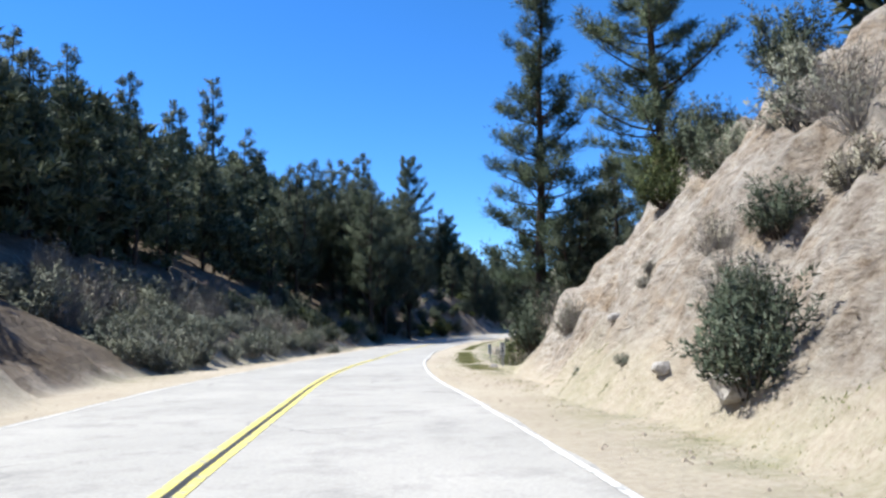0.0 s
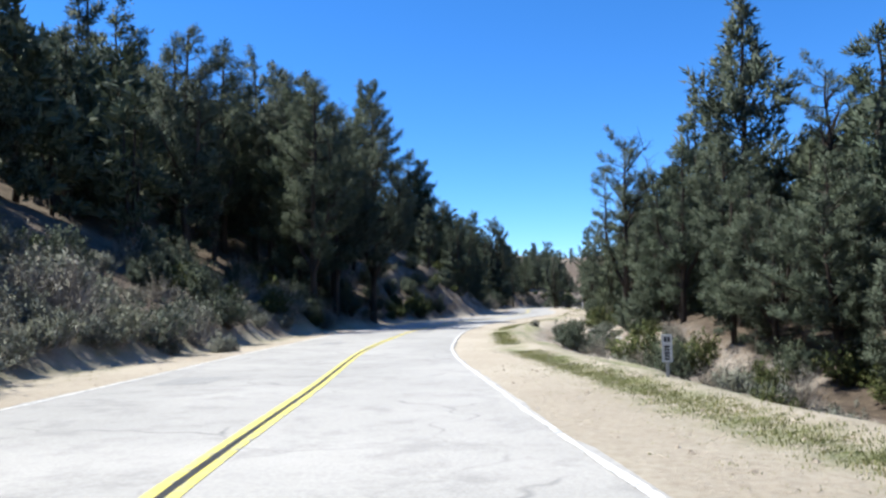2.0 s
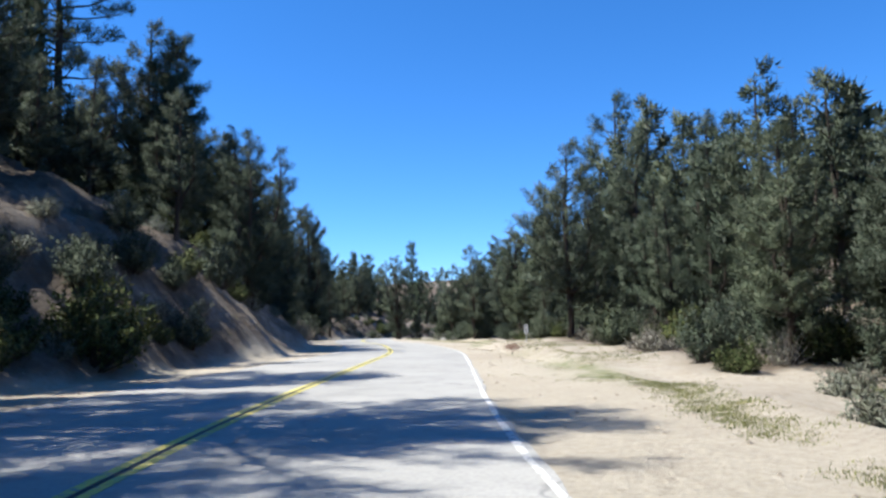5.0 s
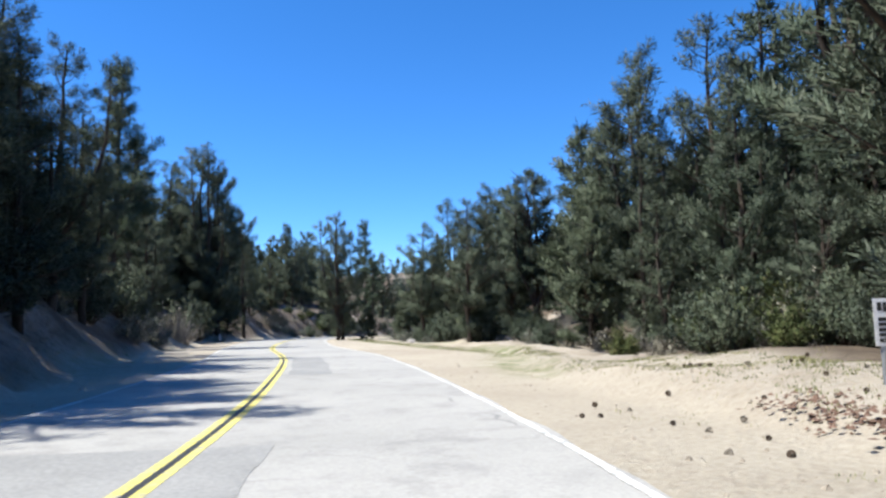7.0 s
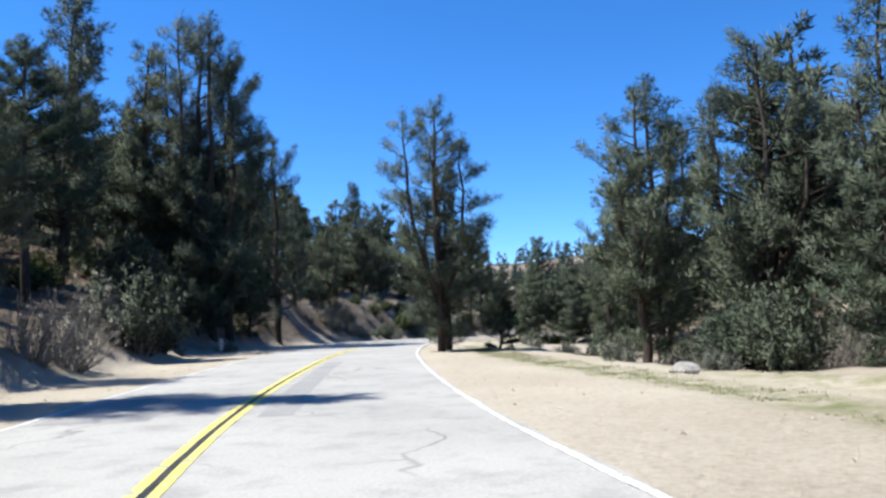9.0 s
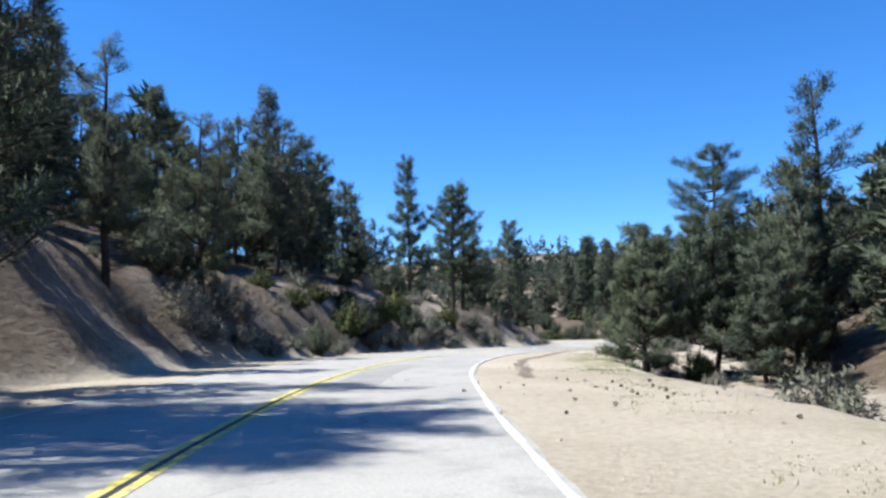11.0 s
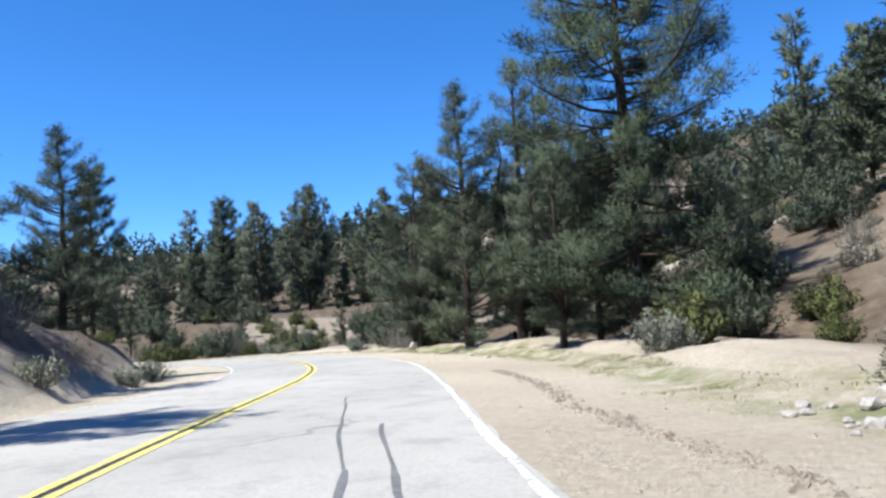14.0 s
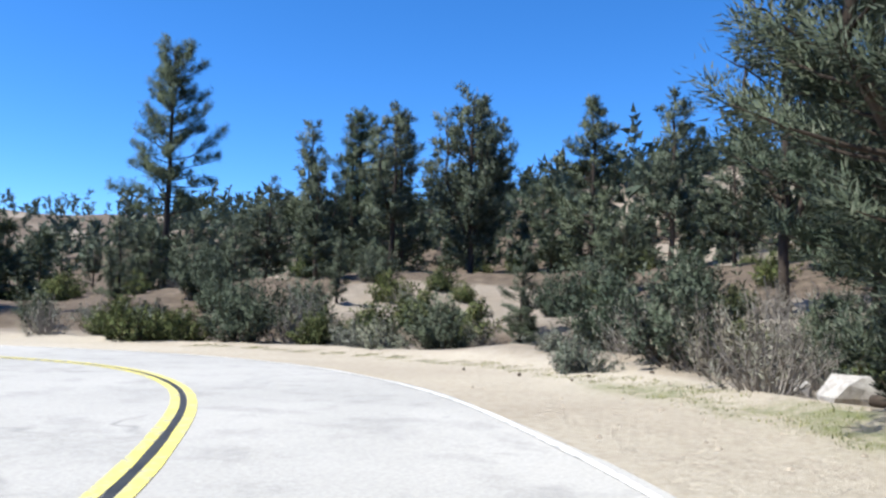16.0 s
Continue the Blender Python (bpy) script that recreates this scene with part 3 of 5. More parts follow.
def tufts(rng, spots, ways, sizes, count, leaf, slim, fan=0.62):
    """Brushes of thin pointed needles, one for each spot, pointing its way; returns triangles and rounded normals."""
    spots, ways, sizes = np.asarray(spots), np.asarray(ways), np.asarray(sizes)
    n = len(spots) * count
    at, way, size = np.repeat(spots, count, 0), np.repeat(ways, count, 0), np.repeat(sizes, count)[:, None]
    side = rng.normal(size=(n, 3))
    side -= (side * way).sum(1)[:, None] * way
    side /= np.linalg.norm(side, axis=1)[:, None] + 1e-9
    u = rng.random((n, 1))
    root = at + way * size * (u - 0.35) + side * size * rng.uniform(0.0, 0.34, (n, 1))
    aim = way * (1 - fan * rng.random((n, 1))) + side * fan * (1.25 - 0.6 * u) + rng.normal(size=(n, 3)) * 0.16
    aim /= np.linalg.norm(aim, axis=1)[:, None] + 1e-9
    long = leaf * rng.uniform(0.65, 1.3, (n, 1))
    out = np.array(at)
    out[:, 2] = 0
    out /= np.linalg.norm(out, axis=1)[:, None] + 0.35
    swell = 0.55 * out + 0.75 * side + 0.25 * way + np.array([0, 0, 0.28]) + 0.2 * rng.normal(size=(n, 3))
    swell /= np.linalg.norm(swell, axis=1)[:, None]
    across = np.cross(aim, swell)
    across /= np.linalg.norm(across, axis=1)[:, None] + 1e-9
    across *= long * slim * rng.uniform(0.35, 0.65, (n, 1))
    tri = np.stack([root - across, root + across, root + aim * long], 1)
    return tri.reshape(-1, 3), np.repeat(swell, 3, 0)


class Crown:
    """Gathers the needle brushes of one plant."""

    def __init__(self):
        self.spots, self.ways, self.sizes = [], [], []

    def add(self, spot, way, size):
        way = way.normalized()
        self.spots.append(tuple(spot))
        self.ways.append(tuple(way))
        self.sizes.append(size)

    def leaves(self, seed, count, leaf, slim, fan=0.62):
        if not self.spots:
            return ([], []), None
        v, soft = tufts(np.random.default_rng(seed), self.spots, self.ways, self.sizes, count, leaf, slim, fan=fan)
        return (v.tolist(), np.arange(len(v)).reshape(-1, 3).tolist()), soft.tolist()


def limb(rnd, crown, wv, wf, root, out, reach, sag, rise, bare, tuft, every, thick, wood=True, up=0.35):
    """A limb that leaves its stem outwards and turns up, with twigs and needle brushes on its outer part."""
    pts = [root + out * (reach * u) + Vector((0, 0, reach * (sag * u + rise * u * u))) for u in (0, 0.35, 0.7, 1.0)]
    if wood:
        tube(wv, wf, pts, [thick, thick * 0.7, thick * 0.42, thick * 0.14], 4)
    across = Vector((-out.y, out.x, 0))
    for q in range(max(2, int(reach * every))):
        u = bare + (1 - bare) * (q + rnd.random()) / max(2, int(reach * every))
        u = min(u, 1.0)
        p = root + out * (reach * u) + Vector((0, 0, reach * (sag * u + rise * u * u)))
        along_ = out + Vector((0, 0, sag + 2 * rise * u))
        w = along_.normalized() * rnd.uniform(0.2, 0.9) + across * rnd.uniform(-1, 1) + Vector((0, 0, up * rnd.uniform(0.2, 1.8)))
        w.normalize()
        long = reach * 0.30 * (1.15 - 0.75 * u) * rnd.uniform(0.5, 1.2) + 0.12
        crown.add(p + w * long, w, tuft * rnd.uniform(0.75, 1.3))
        crown.add(p + w * (long * 0.45) + Vector((rnd.uniform(-0.12, 0.12), rnd.uniform(-0.12, 0.12), rnd.uniform(-0.05, 0.15))), w + Vector((rnd.uniform(-0.6, 0.6), rnd.uniform(-0.6, 0.6), 0.2)), tuft * rnd.uniform(0.7, 1.15))
    crown.add(pts[-1], out + Vector((0, 0, up + rise)), tuft * 1.1)


def plant_thing(name, wood, leaves, bark, foliage, label, category, group, parts=("trunk", "crown"), soft=None):
    """An empty at the base with a wooden part and a leafy part, whose leaves are shaded by the roundness of their clumps."""
    thing = new(name)
    for pname, (v, f), m, smooth in ((parts[0], wood, bark, True), (parts[1], leaves, foliage, False)):
        if not f:
            continue
        me = mesh_of(pname, v, f, m, True)
        if soft and not smooth:
            me.normals_split_custom_set_from_vertices(soft)
        ob = new(pname, me)
        ob.parent = thing
        if pname == "twig_mass":
            tagged(ob, kind="stuff")
    return tagged(thing, label, category, group)


def tall_pine(seed, height=17.0, bare=0.22, spread=2.9, tiers=15, label="", leaf=0.21, per=24, droop=0.0, taper=0.70, slim=0.18, tuft=0.56, every=6.4):
    """A straight pine with open whorls of limbs, needle brushes massed on their outer halves."""
    rnd, crown = random.Random(seed), Crown()
    wv, wf = [], []
    lean = Vector((rnd.uniform(-0.4, 0.4), rnd.uniform(-0.4, 0.4), 0))
    stem = [lean * (k / 10) ** 2 + Vector((rnd.uniform(-0.06, 0.06), rnd.uniform(-0.06, 0.06), height * k / 10)) for k in range(11)]
    stem[0].z = -0.5
    tube(wv, wf, stem, [0.27 * (1 - k / 10.4) ** 0.9 + 0.02 for k in range(11)], 8)
    for t in range(tiers):
        f = bare + (1 - bare) * (t + rnd.uniform(-0.35, 0.35)) / tiers
        z = height * min(max(f, 0.05), 0.985)
        rel = max(0.0, (f - bare) / (1 - bare))
        reach = spread * (0.62 + 0.5 * math.sin(math.pi * min(1, 0.2 + 0.7 * rel))) * (1.05 - taper * rel)
        heavy, first = rnd.uniform(0, math.tau), rnd.uniform(0, math.tau)
        arms = rnd.choice((3, 3, 4, 5))
        for k in range(arms):
            a = first + math.tau * k / arms + rnd.uniform(-0.4, 0.4)
            r = reach * rnd.uniform(0.35, 1.15) * (1.0 + 0.3 * math.cos(a - heavy))
            root = lean * (z / height) ** 2 + Vector((0, 0, min(z + rnd.uniform(-0.3, 0.3), height * 0.99)))
            limb(rnd, crown, wv, wf, root, Vector((math.cos(a), math.sin(a), 0)), r, rnd.uniform(-0.12, 0.2) - droop + 0.25 * rel, rnd.uniform(0.1, 0.5), 0.36, tuft, every, 0.035 + 0.012 * r, up=0.7)
    for k in range(5):
        crown.add(stem[-1] + Vector((rnd.uniform(-0.2, 0.2), rnd.uniform(-0.2, 0.2), -0.28 * k)), Vector((rnd.uniform(-0.3, 0.3), rnd.uniform(-0.3, 0.3), 1)), tuft)
    leaves, soft = crown.leaves(seed, per, leaf, slim)
    return plant_thing("pine_tree", (wv, wf), leaves, BARK, NEEDLES, label, "tree", "pine trees along the road", soft=soft)


def pinyon(seed, height=10.0, spread=3.0, stems=3, label="", low=0.10, dense=1.0, bare_limbs=0, material=None, upright=1.0, name="pinyon_tree",
           leaf=0.30, per=11, slim=0.26, tuft=0.42, every=6.0, wood_from=0.0, skirt=0.66):
    """A bushy pine with several leaders, limbs that turn up at their ends and a ragged, lobed crown."""
    rnd, crown = random.Random(seed), Crown()
    wv, wf = [], []
    for st in range(stems):
        a = math.tau * st / max(1, stems - 1) + rnd.uniform(-0.5, 0.5)
        top = height * (1.0 if st == 0 else rnd.uniform(0.66, 0.95))
        off = spread * (0.06 if st == 0 else rnd.uniform(0.32, 0.58))
        go = Vector((math.cos(a), math.sin(a), 0))
        fork = 0.0 if st == 0 else rnd.uniform(0.10, 0.34)
        foot = Vector((0, 0, -0.5)) if st == 0 else Vector((0, 0, height * fork))
        pts = [foot]
        for k in range(1, 9):
            u = k / 8
            bow = min(1.0, 1.9 * u) if st else u
            pts.append(Vector((go.x * off * bow, go.y * off * bow, foot.z + (top - foot.z) * (u if st == 0 else u ** 1.15))) + Vector((rnd.uniform(-0.10, 0.10), rnd.uniform(-0.10, 0.10), 0)))
        thick = (0.0175 if st == 0 else 0.011) * height
        tube(wv, wf, pts, [thick * (1 - k / 8.6) ** 0.85 + 0.012 for k in range(9)], 7)
        start = max(low, fork * 0.9)
        count = int(height * (4.6 if st == 0 else 2.6) * dense)
        lobes = [(rnd.uniform(0, math.tau), rnd.uniform(start, 0.95)) for _ in range(6)]
        for k in range(count):
            f = start + (1 - start) * (k + rnd.random()) / count
            z = top * f
            g = min(7.999, max(0.0, (z - foot.z) / (top - foot.z) * 8))
            root = pts[int(g)].lerp(pts[int(g) + 1], g % 1)
            b = rnd.uniform(0, math.tau) if st == 0 else a + rnd.gauss(0, 1.25)
            bulge = max(max(0.0, math.cos(b - lb)) * math.exp(-((f - lf_) / 0.10) ** 2) for lb, lf_ in lobes)
            swell = min(1.0, skirt + (1 - skirt) * (f - low) / 0.28) * (1 - 0.80 * upright * max(0.0, (f - 0.30) / 0.70) ** 1.35)
            r = spread * (1.0 if st == 0 else 0.62) * swell * (0.62 + 0.62 * bulge) * rnd.uniform(0.6, 1.05)
            limb(rnd, crown, wv, wf, root, Vector((math.cos(b), math.sin(b), 0)), max(r, 0.25), rnd.uniform(-0.12, 0.25) + 0.25 * f - 1.5 * max(0.0, 0.22 - f), rnd.uniform(0.1, 0.5), 0.30, tuft, every, 0.018 + 0.014 * r, r > wood_from)
        for k in range(4):
            crown.add(pts[-1] + Vector((rnd.uniform(-0.15, 0.15), rnd.uniform(-0.15, 0.15), -0.22 * k)), Vector((rnd.uniform(-0.4, 0.4), rnd.uniform(-0.4, 0.4), 1)), tuft)
    for _ in range(bare_limbs):
        b, z = rnd.uniform(0, math.tau), height * rnd.uniform(0.35, 0.9)
        r = spread * rnd.uniform(0.4, 0.8)
        root = Vector((0, 0, z))
        tipb = root + Vector((math.cos(b) * r, math.sin(b) * r, r * rnd.uniform(0.5, 1.4)))
        tube(wv, wf, [root, root.lerp(tipb, 0.5) + Vector((0, 0, 0.2)), tipb], [0.07, 0.04, 0.01], 5)
        for _ in range(4):
            c = root.lerp(tipb, rnd.uniform(0.4, 0.95))
            tube(wv, wf, [c, c + Vector((rnd.uniform(-0.8, 0.8), rnd.uniform(-0.8, 0.8), rnd.uniform(0.2, 0.9)))], [0.03, 0.006], 4)
    leaves, soft = crown.leaves(seed, per, leaf, slim)
    return plant_thing(name, (wv, wf), leaves, BARK, material or PINYON, label, "tree", "pinyon pines beside the road", soft=soft)


def shrub(seed, width, height, material, leaf, label, name="shrub", wood=None, stems=46, per=9, tuft=0.22, group="roadside shrubs", slim=0.3, dead=0.0):
    """A low bush: many crooked stems from one foot, each with leafy twigs along its upper part."""
    rnd, crown = random.Random(seed), Crown()
    wv, wf = [], []
    lobes = [(rnd.uniform(0, math.tau), rnd.uniform(0.75, 1.15)) for _ in range(5)]
    for k in range(stems):
        a, f = rnd.uniform(0, math.tau), rnd.random() ** 0.6
        lobe = max(h * math.exp(-((math.remainder(a - la, math.tau)) / 0.7) ** 2) for la, h in lobes)
        r = width * 0.5 * f * (0.7 + 0.35 * lobe)
        z = height * math.sqrt(max(0.05, 1 - 0.9 * f * f)) * rnd.uniform(0.6, 1.05) * (0.75 + 0.3 * lobe)
        tip = Vector((math.cos(a) * r, math.sin(a) * r, z))
        foot = Vector((math.cos(a), math.sin(a), 0)) * rnd.uniform(0, 0.12) * width + Vector((0, 0, -0.12))
        mid = foot.lerp(tip, 0.5) + Vector((rnd.uniform(-0.08, 0.08), rnd.uniform(-0.08, 0.08), -0.03)) * width
        tube(wv, wf, [foot, mid, tip], [0.022, 0.014, 0.004], 4)
        bare = rnd.random() < dead
        for q in range(5):
            u = 0.30 + 0.70 * (q + rnd.random()) / 5
            p = foot.lerp(mid, u * 2) if u < 0.5 else mid.lerp(tip, u * 2 - 1)
            w = (tip - foot).normalized() * 0.6 + Vector((rnd.gauss(0, 0.6), rnd.gauss(0, 0.6), rnd.uniform(-0.1, 0.9)))
            w.normalize()
            end = p + w * width * rnd.uniform(0.05, 0.12)
            if bare or q % 3 == 0:
                tube(wv, wf, [p, end + w * (0.08 if bare else 0)], [0.008, 0.003], 3)
            if not bare:
                crown.add(end, w, tuft * rnd.uniform(0.7, 1.3))
                crown.add(p, w + Vector((rnd.uniform(-0.5, 0.5), rnd.uniform(-0.5, 0.5), 0.3)), tuft * rnd.uniform(0.7, 1.2))
    leaves, soft = crown.leaves(seed, per, leaf, slim, 0.8)
    return plant_thing(name, (wv, wf), leaves, wood or DEADWOOD, material, label, "shrub", group, ("twig_mass", "foliage"), soft)


TALL = [tall_pine(11, 17, 0.20, 2.3, 30, "tall straight pine with open tiered limbs and dark needles"),
        tall_pine(12, 17, 0.34, 2.9, 22, "tall slender pine with a bare lower trunk", taper=0.55),
        tall_pine(13, 16, 0.05, 3.2, 32, "tall pine clothed with limbs almost to the ground"),
        tall_pine(14, 17, 0.06, 3.6, 34, "old pine with heavy drooping limbs and a ragged crown", per=30, leaf=0.16, every=7.5, droop=0.36, taper=0.34)]


def pinyon_set(leaf, per, slim, tuft=0.42, every=6.0, wood_from=0.0):
    """The pinyon shapes, with needle brushes of that length and number."""
    size = dict(leaf=leaf, per=per, slim=slim, tuft=tuft, every=every, wood_from=wood_from)
    return [pinyon(21, 10, 2.6, 3, "bushy dark green pinyon pine with a ragged top", 0.04, **size),
            pinyon(22, 10, 2.1, 2, "narrow dark green pinyon pine with two tops", 0.03, 1.1, **size),
            pinyon(23, 10, 3.1, 4, "broad many-stemmed pinyon pine with dense needles", 0.02, 1.0, **size),
            pinyon(24, 10, 2.8, 3, "pinyon pine with grey bare limbs showing through thin needles", 0.20, 0.62, 10, **size),
            pinyon(25, 10, 2.5, 1, "upright pointed dark pine with dense needles", 0.02, 2.3, 0, None, 1.12, skirt=0.95, **size),
            pinyon(29, 10, 3.0, 3, "broad dark pine with bare trunks under a high crown", 0.30, 1.2, 0, None, 0.85, **size)]


PINYONS, NEAR_PINYONS, CLOSE_PINYONS = pinyon_set(0.27, 9, 0.30, 0.46, 5.0, 0.9), pinyon_set(0.17, 20, 0.22, 0.46, 5.8), pinyon_set(0.125, 38, 0.18, 0.44, 6.0)
FAR = [pinyon(26, 10, 2.9, 3, "dark pine on the hillside, seen among many", 0.02, 0.6, leaf=0.68, per=4, slim=0.40, tuft=0.66, every=2.9, wood_from=9),
       pinyon(27, 10, 2.3, 1, "pointed pine on the hillside, seen among many", 0.02, 1.2, 0, None, 1.1, leaf=0.68, per=4, slim=0.40, tuft=0.66, every=2.9, wood_from=9),
       pinyon(28, 10, 3.3, 3, "broad bushy pine on the hillside, seen among many", 0.0, 0.62, leaf=0.68, per=4, slim=0.40, tuft=0.66, every=2.9, wood_from=9)]
JUNIPERS = [pinyon(31, 6, 2.3, 3, "dense rounded young pine, green down to the ground", 0.0, 1.9, 0, PINYON, 0.9, "young_pine", leaf=0.17, per=24, slim=0.2, tuft=0.34, every=7.0, skirt=0.9)]
SNAGS = [pinyon(41, 12, 2.4, 4, "half-dead pine with upright bare grey limbs", 0.34, 0.45, 26, None, 0.35, "half_dead_pine", leaf=0.19, per=20, slim=0.2)]
SAGES = [shrub(51, 1.9, 1.1, SAGE, 0.10, "grey-green sagebrush on the roadside bank", "sagebrush", stems=34, tuft=0.16),
         shrub(52, 2.4, 1.3, SAGE, 0.11, "wide pale grey sagebrush", "sagebrush", stems=42, tuft=0.18),
         shrub(53, 1.5, 0.8, DRY, 0.10, "small dry brown twiggy bush", "dry_bush", stems=40, per=9, tuft=0.15, dead=0.35),
         shrub(54, 2.6, 1.8, DRY, 0.10, "grey leafless twiggy bush", "bare_bush", stems=60, per=6, tuft=0.22, dead=0.55, slim=0.22)]
GREENS = [shrub(61, 3.0, 2.2, BRIGHT, 0.10, "bright green leafy manzanita bush", "manzanita", BARK, 70, 11, 0.26, slim=0.5),
          shrub(62, 2.2, 1.5, BRIGHT, 0.10, "low olive-green manzanita bush", "manzanita", BARK, 46, 10, 0.22, slim=0.5),
          shrub(63, 3.0, 2.6, PINYON, 0.13, "dark green scrub oak bush", "scrub_oak", BARK, 60, 11, 0.3, slim=0.35)]
for proto in (*TALL, *PINYONS, *NEAR_PINYONS, *CLOSE_PINYONS, *FAR, *JUNIPERS, *SNAGS, *SAGES, *GREENS):
    proto["used"] = 0
SIZE = {id(TALL[0]): 17, id(TALL[1]): 17, id(TALL[2]): 16, id(TALL[3]): 17, id(JUNIPERS[0]): 6, id(SNAGS[0]): 12}
rnd = random.Random(5)


def set_plant(proto, x, y, size, sink=0.12, wide=1.0, turn=None):
    """Puts a plant of that scale on the ground; the first place takes the plant itself."""
    z = ground_z(x, y) - sink * size
    a = rnd.uniform(0, 360) if turn is None else turn
    m = pose(x, y, z, rnd.uniform(-2, 2), rnd.uniform(-2, 2), a) @ Matrix.Diagonal((size * wide, size * wide, size, 1))
    if not proto["used"]:
        proto["used"] = 1
        proto.matrix_basis = m
        return proto
    own = Matrix.Diagonal((1 / proto.scale[0], 1 / proto.scale[1], 1 / proto.scale[2], 1))
    return copy_thing(proto, m @ own)


def tree(proto, x, y, height, wide=None):
    """A tree of that height; its width follows less than its height does."""
    away = abs(offset(x, y))
    if proto in PINYONS and away < 18.5:
        proto = (CLOSE_PINYONS if away < 10.5 else NEAR_PINYONS)[PINYONS.index(proto)]
    size = height / SIZE.get(id(proto), 10)
    return set_plant(proto, x, y, size, 0.05, wide or size ** -0.25)

# ---- trees that stand out: x, y, height ----
STANDING = []
for spot in [(52.4, 166.4, 4.6), (55.7, 234.7, 5.7), (74.3, 208.5, 8.2)]:
    STANDING.append((JUNIPERS[0], spot))
for spot in [(-8.8, 89.4, 15.4), (-6.5, 99.0, 17.3), (-39.3, 86.5, 17.4), (-24.6, 96.9, 16.8), (-3.5, 114.9, 17.3), (22.6, 61.4, 11.5), (39.3, 110.1, 10.3), (26.2, 90.4, 10.5), (14.8, 130.0, 7.8), (50.7, 144.1, 13.9), (46.8, 130.6, 16.1), (52.6, 142.8, 13.9), (46.5, 123.7, 11.7), (58.2, 167.6, 11.9), (33.3, 196.9, 14.5), (60.1, 184.1, 13.8), (57.9, 170.6, 11.3), (49.5, 218.1, 8.9), (59.4, 242.2, 10.4), (80.2, 272.5, 18.6), (82.0, 249.7, 12.0), (114.8, 248.5, 11.3), (151.4, 299.4, 16.1), (148.5, 278.4, 12.8)]:
    STANDING.append((PINYONS[0], spot))
for spot in [(162.7, 301.7, 8.8), (126.3, 326.8, 4.9), (20.2, 73.4, 9.6), (28.1, 61.2, 15.5), (46.0, 206.5, 14.0), (10.4, 33.6, 8.5), (12.6, 37.6, 11.5), (41.1, 200.6, 18.4), (64.2, 242.2, 10.6), (132.1, 289.2, 10.8), (125.5, 287.9, 7.0), (0.2, 136.7, 18.8), (-33.8, 109.4, 19.6), (29.2, 88.5, 14.9), (57.2, 153.4, 10.9), (151.3, 300.1, 16.0), (53.4, 303.3, 24.0), (42.3, 202.4, 18.0), (45.9, 214.3, 11.7), (26.6, 161.3, 8.0), (15.8, 142.4, 11), (22.3, 160.0, 11), (15.6, 152.6, 16), (57.5, 160.5, 9.0)]:
    STANDING.append((PINYONS[0], spot))
for spot in [(-35.5, 93.5, 18.2), (-8.7, 94.1, 11.8), (42.2, 120.7, 11.9), (54.8, 143.3, 13.6), (33.4, 200.1, 15.6), (55.4, 155.8, 7.7), (36.9, 202.5, 14.1), (62.0, 191.4, 9.7), (74.3, 260.8, 15.6), (75.7, 208.1, 11.4), (124.8, 235.1, 11.2), (111.0, 246.5, 12.5), (118.5, 246.7, 10.0), (137.1, 306.1, 14.2), (123.1, 308.9, 6.0), (120.8, 318.1, 4.0), (-24.8, 124.1, 24.0), (108.0, 245.8, 12.8), (142.5, 307.4, 15.3), (50.5, 187.8, 10.2)]:
    STANDING.append((PINYONS[1], spot))
for spot in [(-4.2, 102.3, 18.2), (-16.5, 103.7, 16.2), (5.2, 122.9, 14.6), (42.2, 116.8, 12.7), (19.8, 135.7, 10.7), (51.0, 148.5, 14.0), (48.0, 160.4, 8.4), (48.0, 135.5, 18.7), (51.0, 149.1, 12.6), (48.1, 137.1, 8.5), (48.6, 126.1, 12.6), (59.7, 176.8, 13.4), (61.4, 178.9, 14.5), (63.2, 178.4, 13.9), (74.6, 253.2, 6.9), (65.3, 246.9, 7.3), (86.1, 254.4, 7.6), (111.3, 241.2, 8.2), (119.9, 256.8, 9.1), (138.6, 315.8, 9.7), (138.6, 305.2, 7.5), (141.4, 270.4, 6.6), (122.5, 333.2, 5.2), (126.4, 305.3, 6.3)]:
    STANDING.append((PINYONS[2], spot))
for spot in [(128.0, 302.2, 5.5), (49.5, 186.3, 11.2), (9.0, 35.0, 5.2), (100.3, 240.2, 6.8), (105.0, 240.8, 8.0), (40.4, 201.6, 18.3), (38.6, 202.5, 14.2), (53.6, 222.5, 8.3), (109.4, 252.7, 9.6), (137.8, 287.6, 12.6), (-8.0, 88.3, 16.0), (53.2, 176.5, 9.8), (60.6, 236.0, 10.0), (37.5, 127.5, 12.0), (24.6, 153.2, 7.4), (32.1, 177.3, 7.9), (15.4, 148.7, 15), (17.8, 154.7, 14), (14.4, 146.0, 16), (17.3, 158.4, 13), (22.8, 166.1, 11)]:
    STANDING.append((PINYONS[2], spot))
for spot in [(28.6, 95.3, 11.8), (113.1, 243.1, 9.3), (126.7, 261.6, 11.3)]:
    STANDING.append((PINYONS[3], spot))
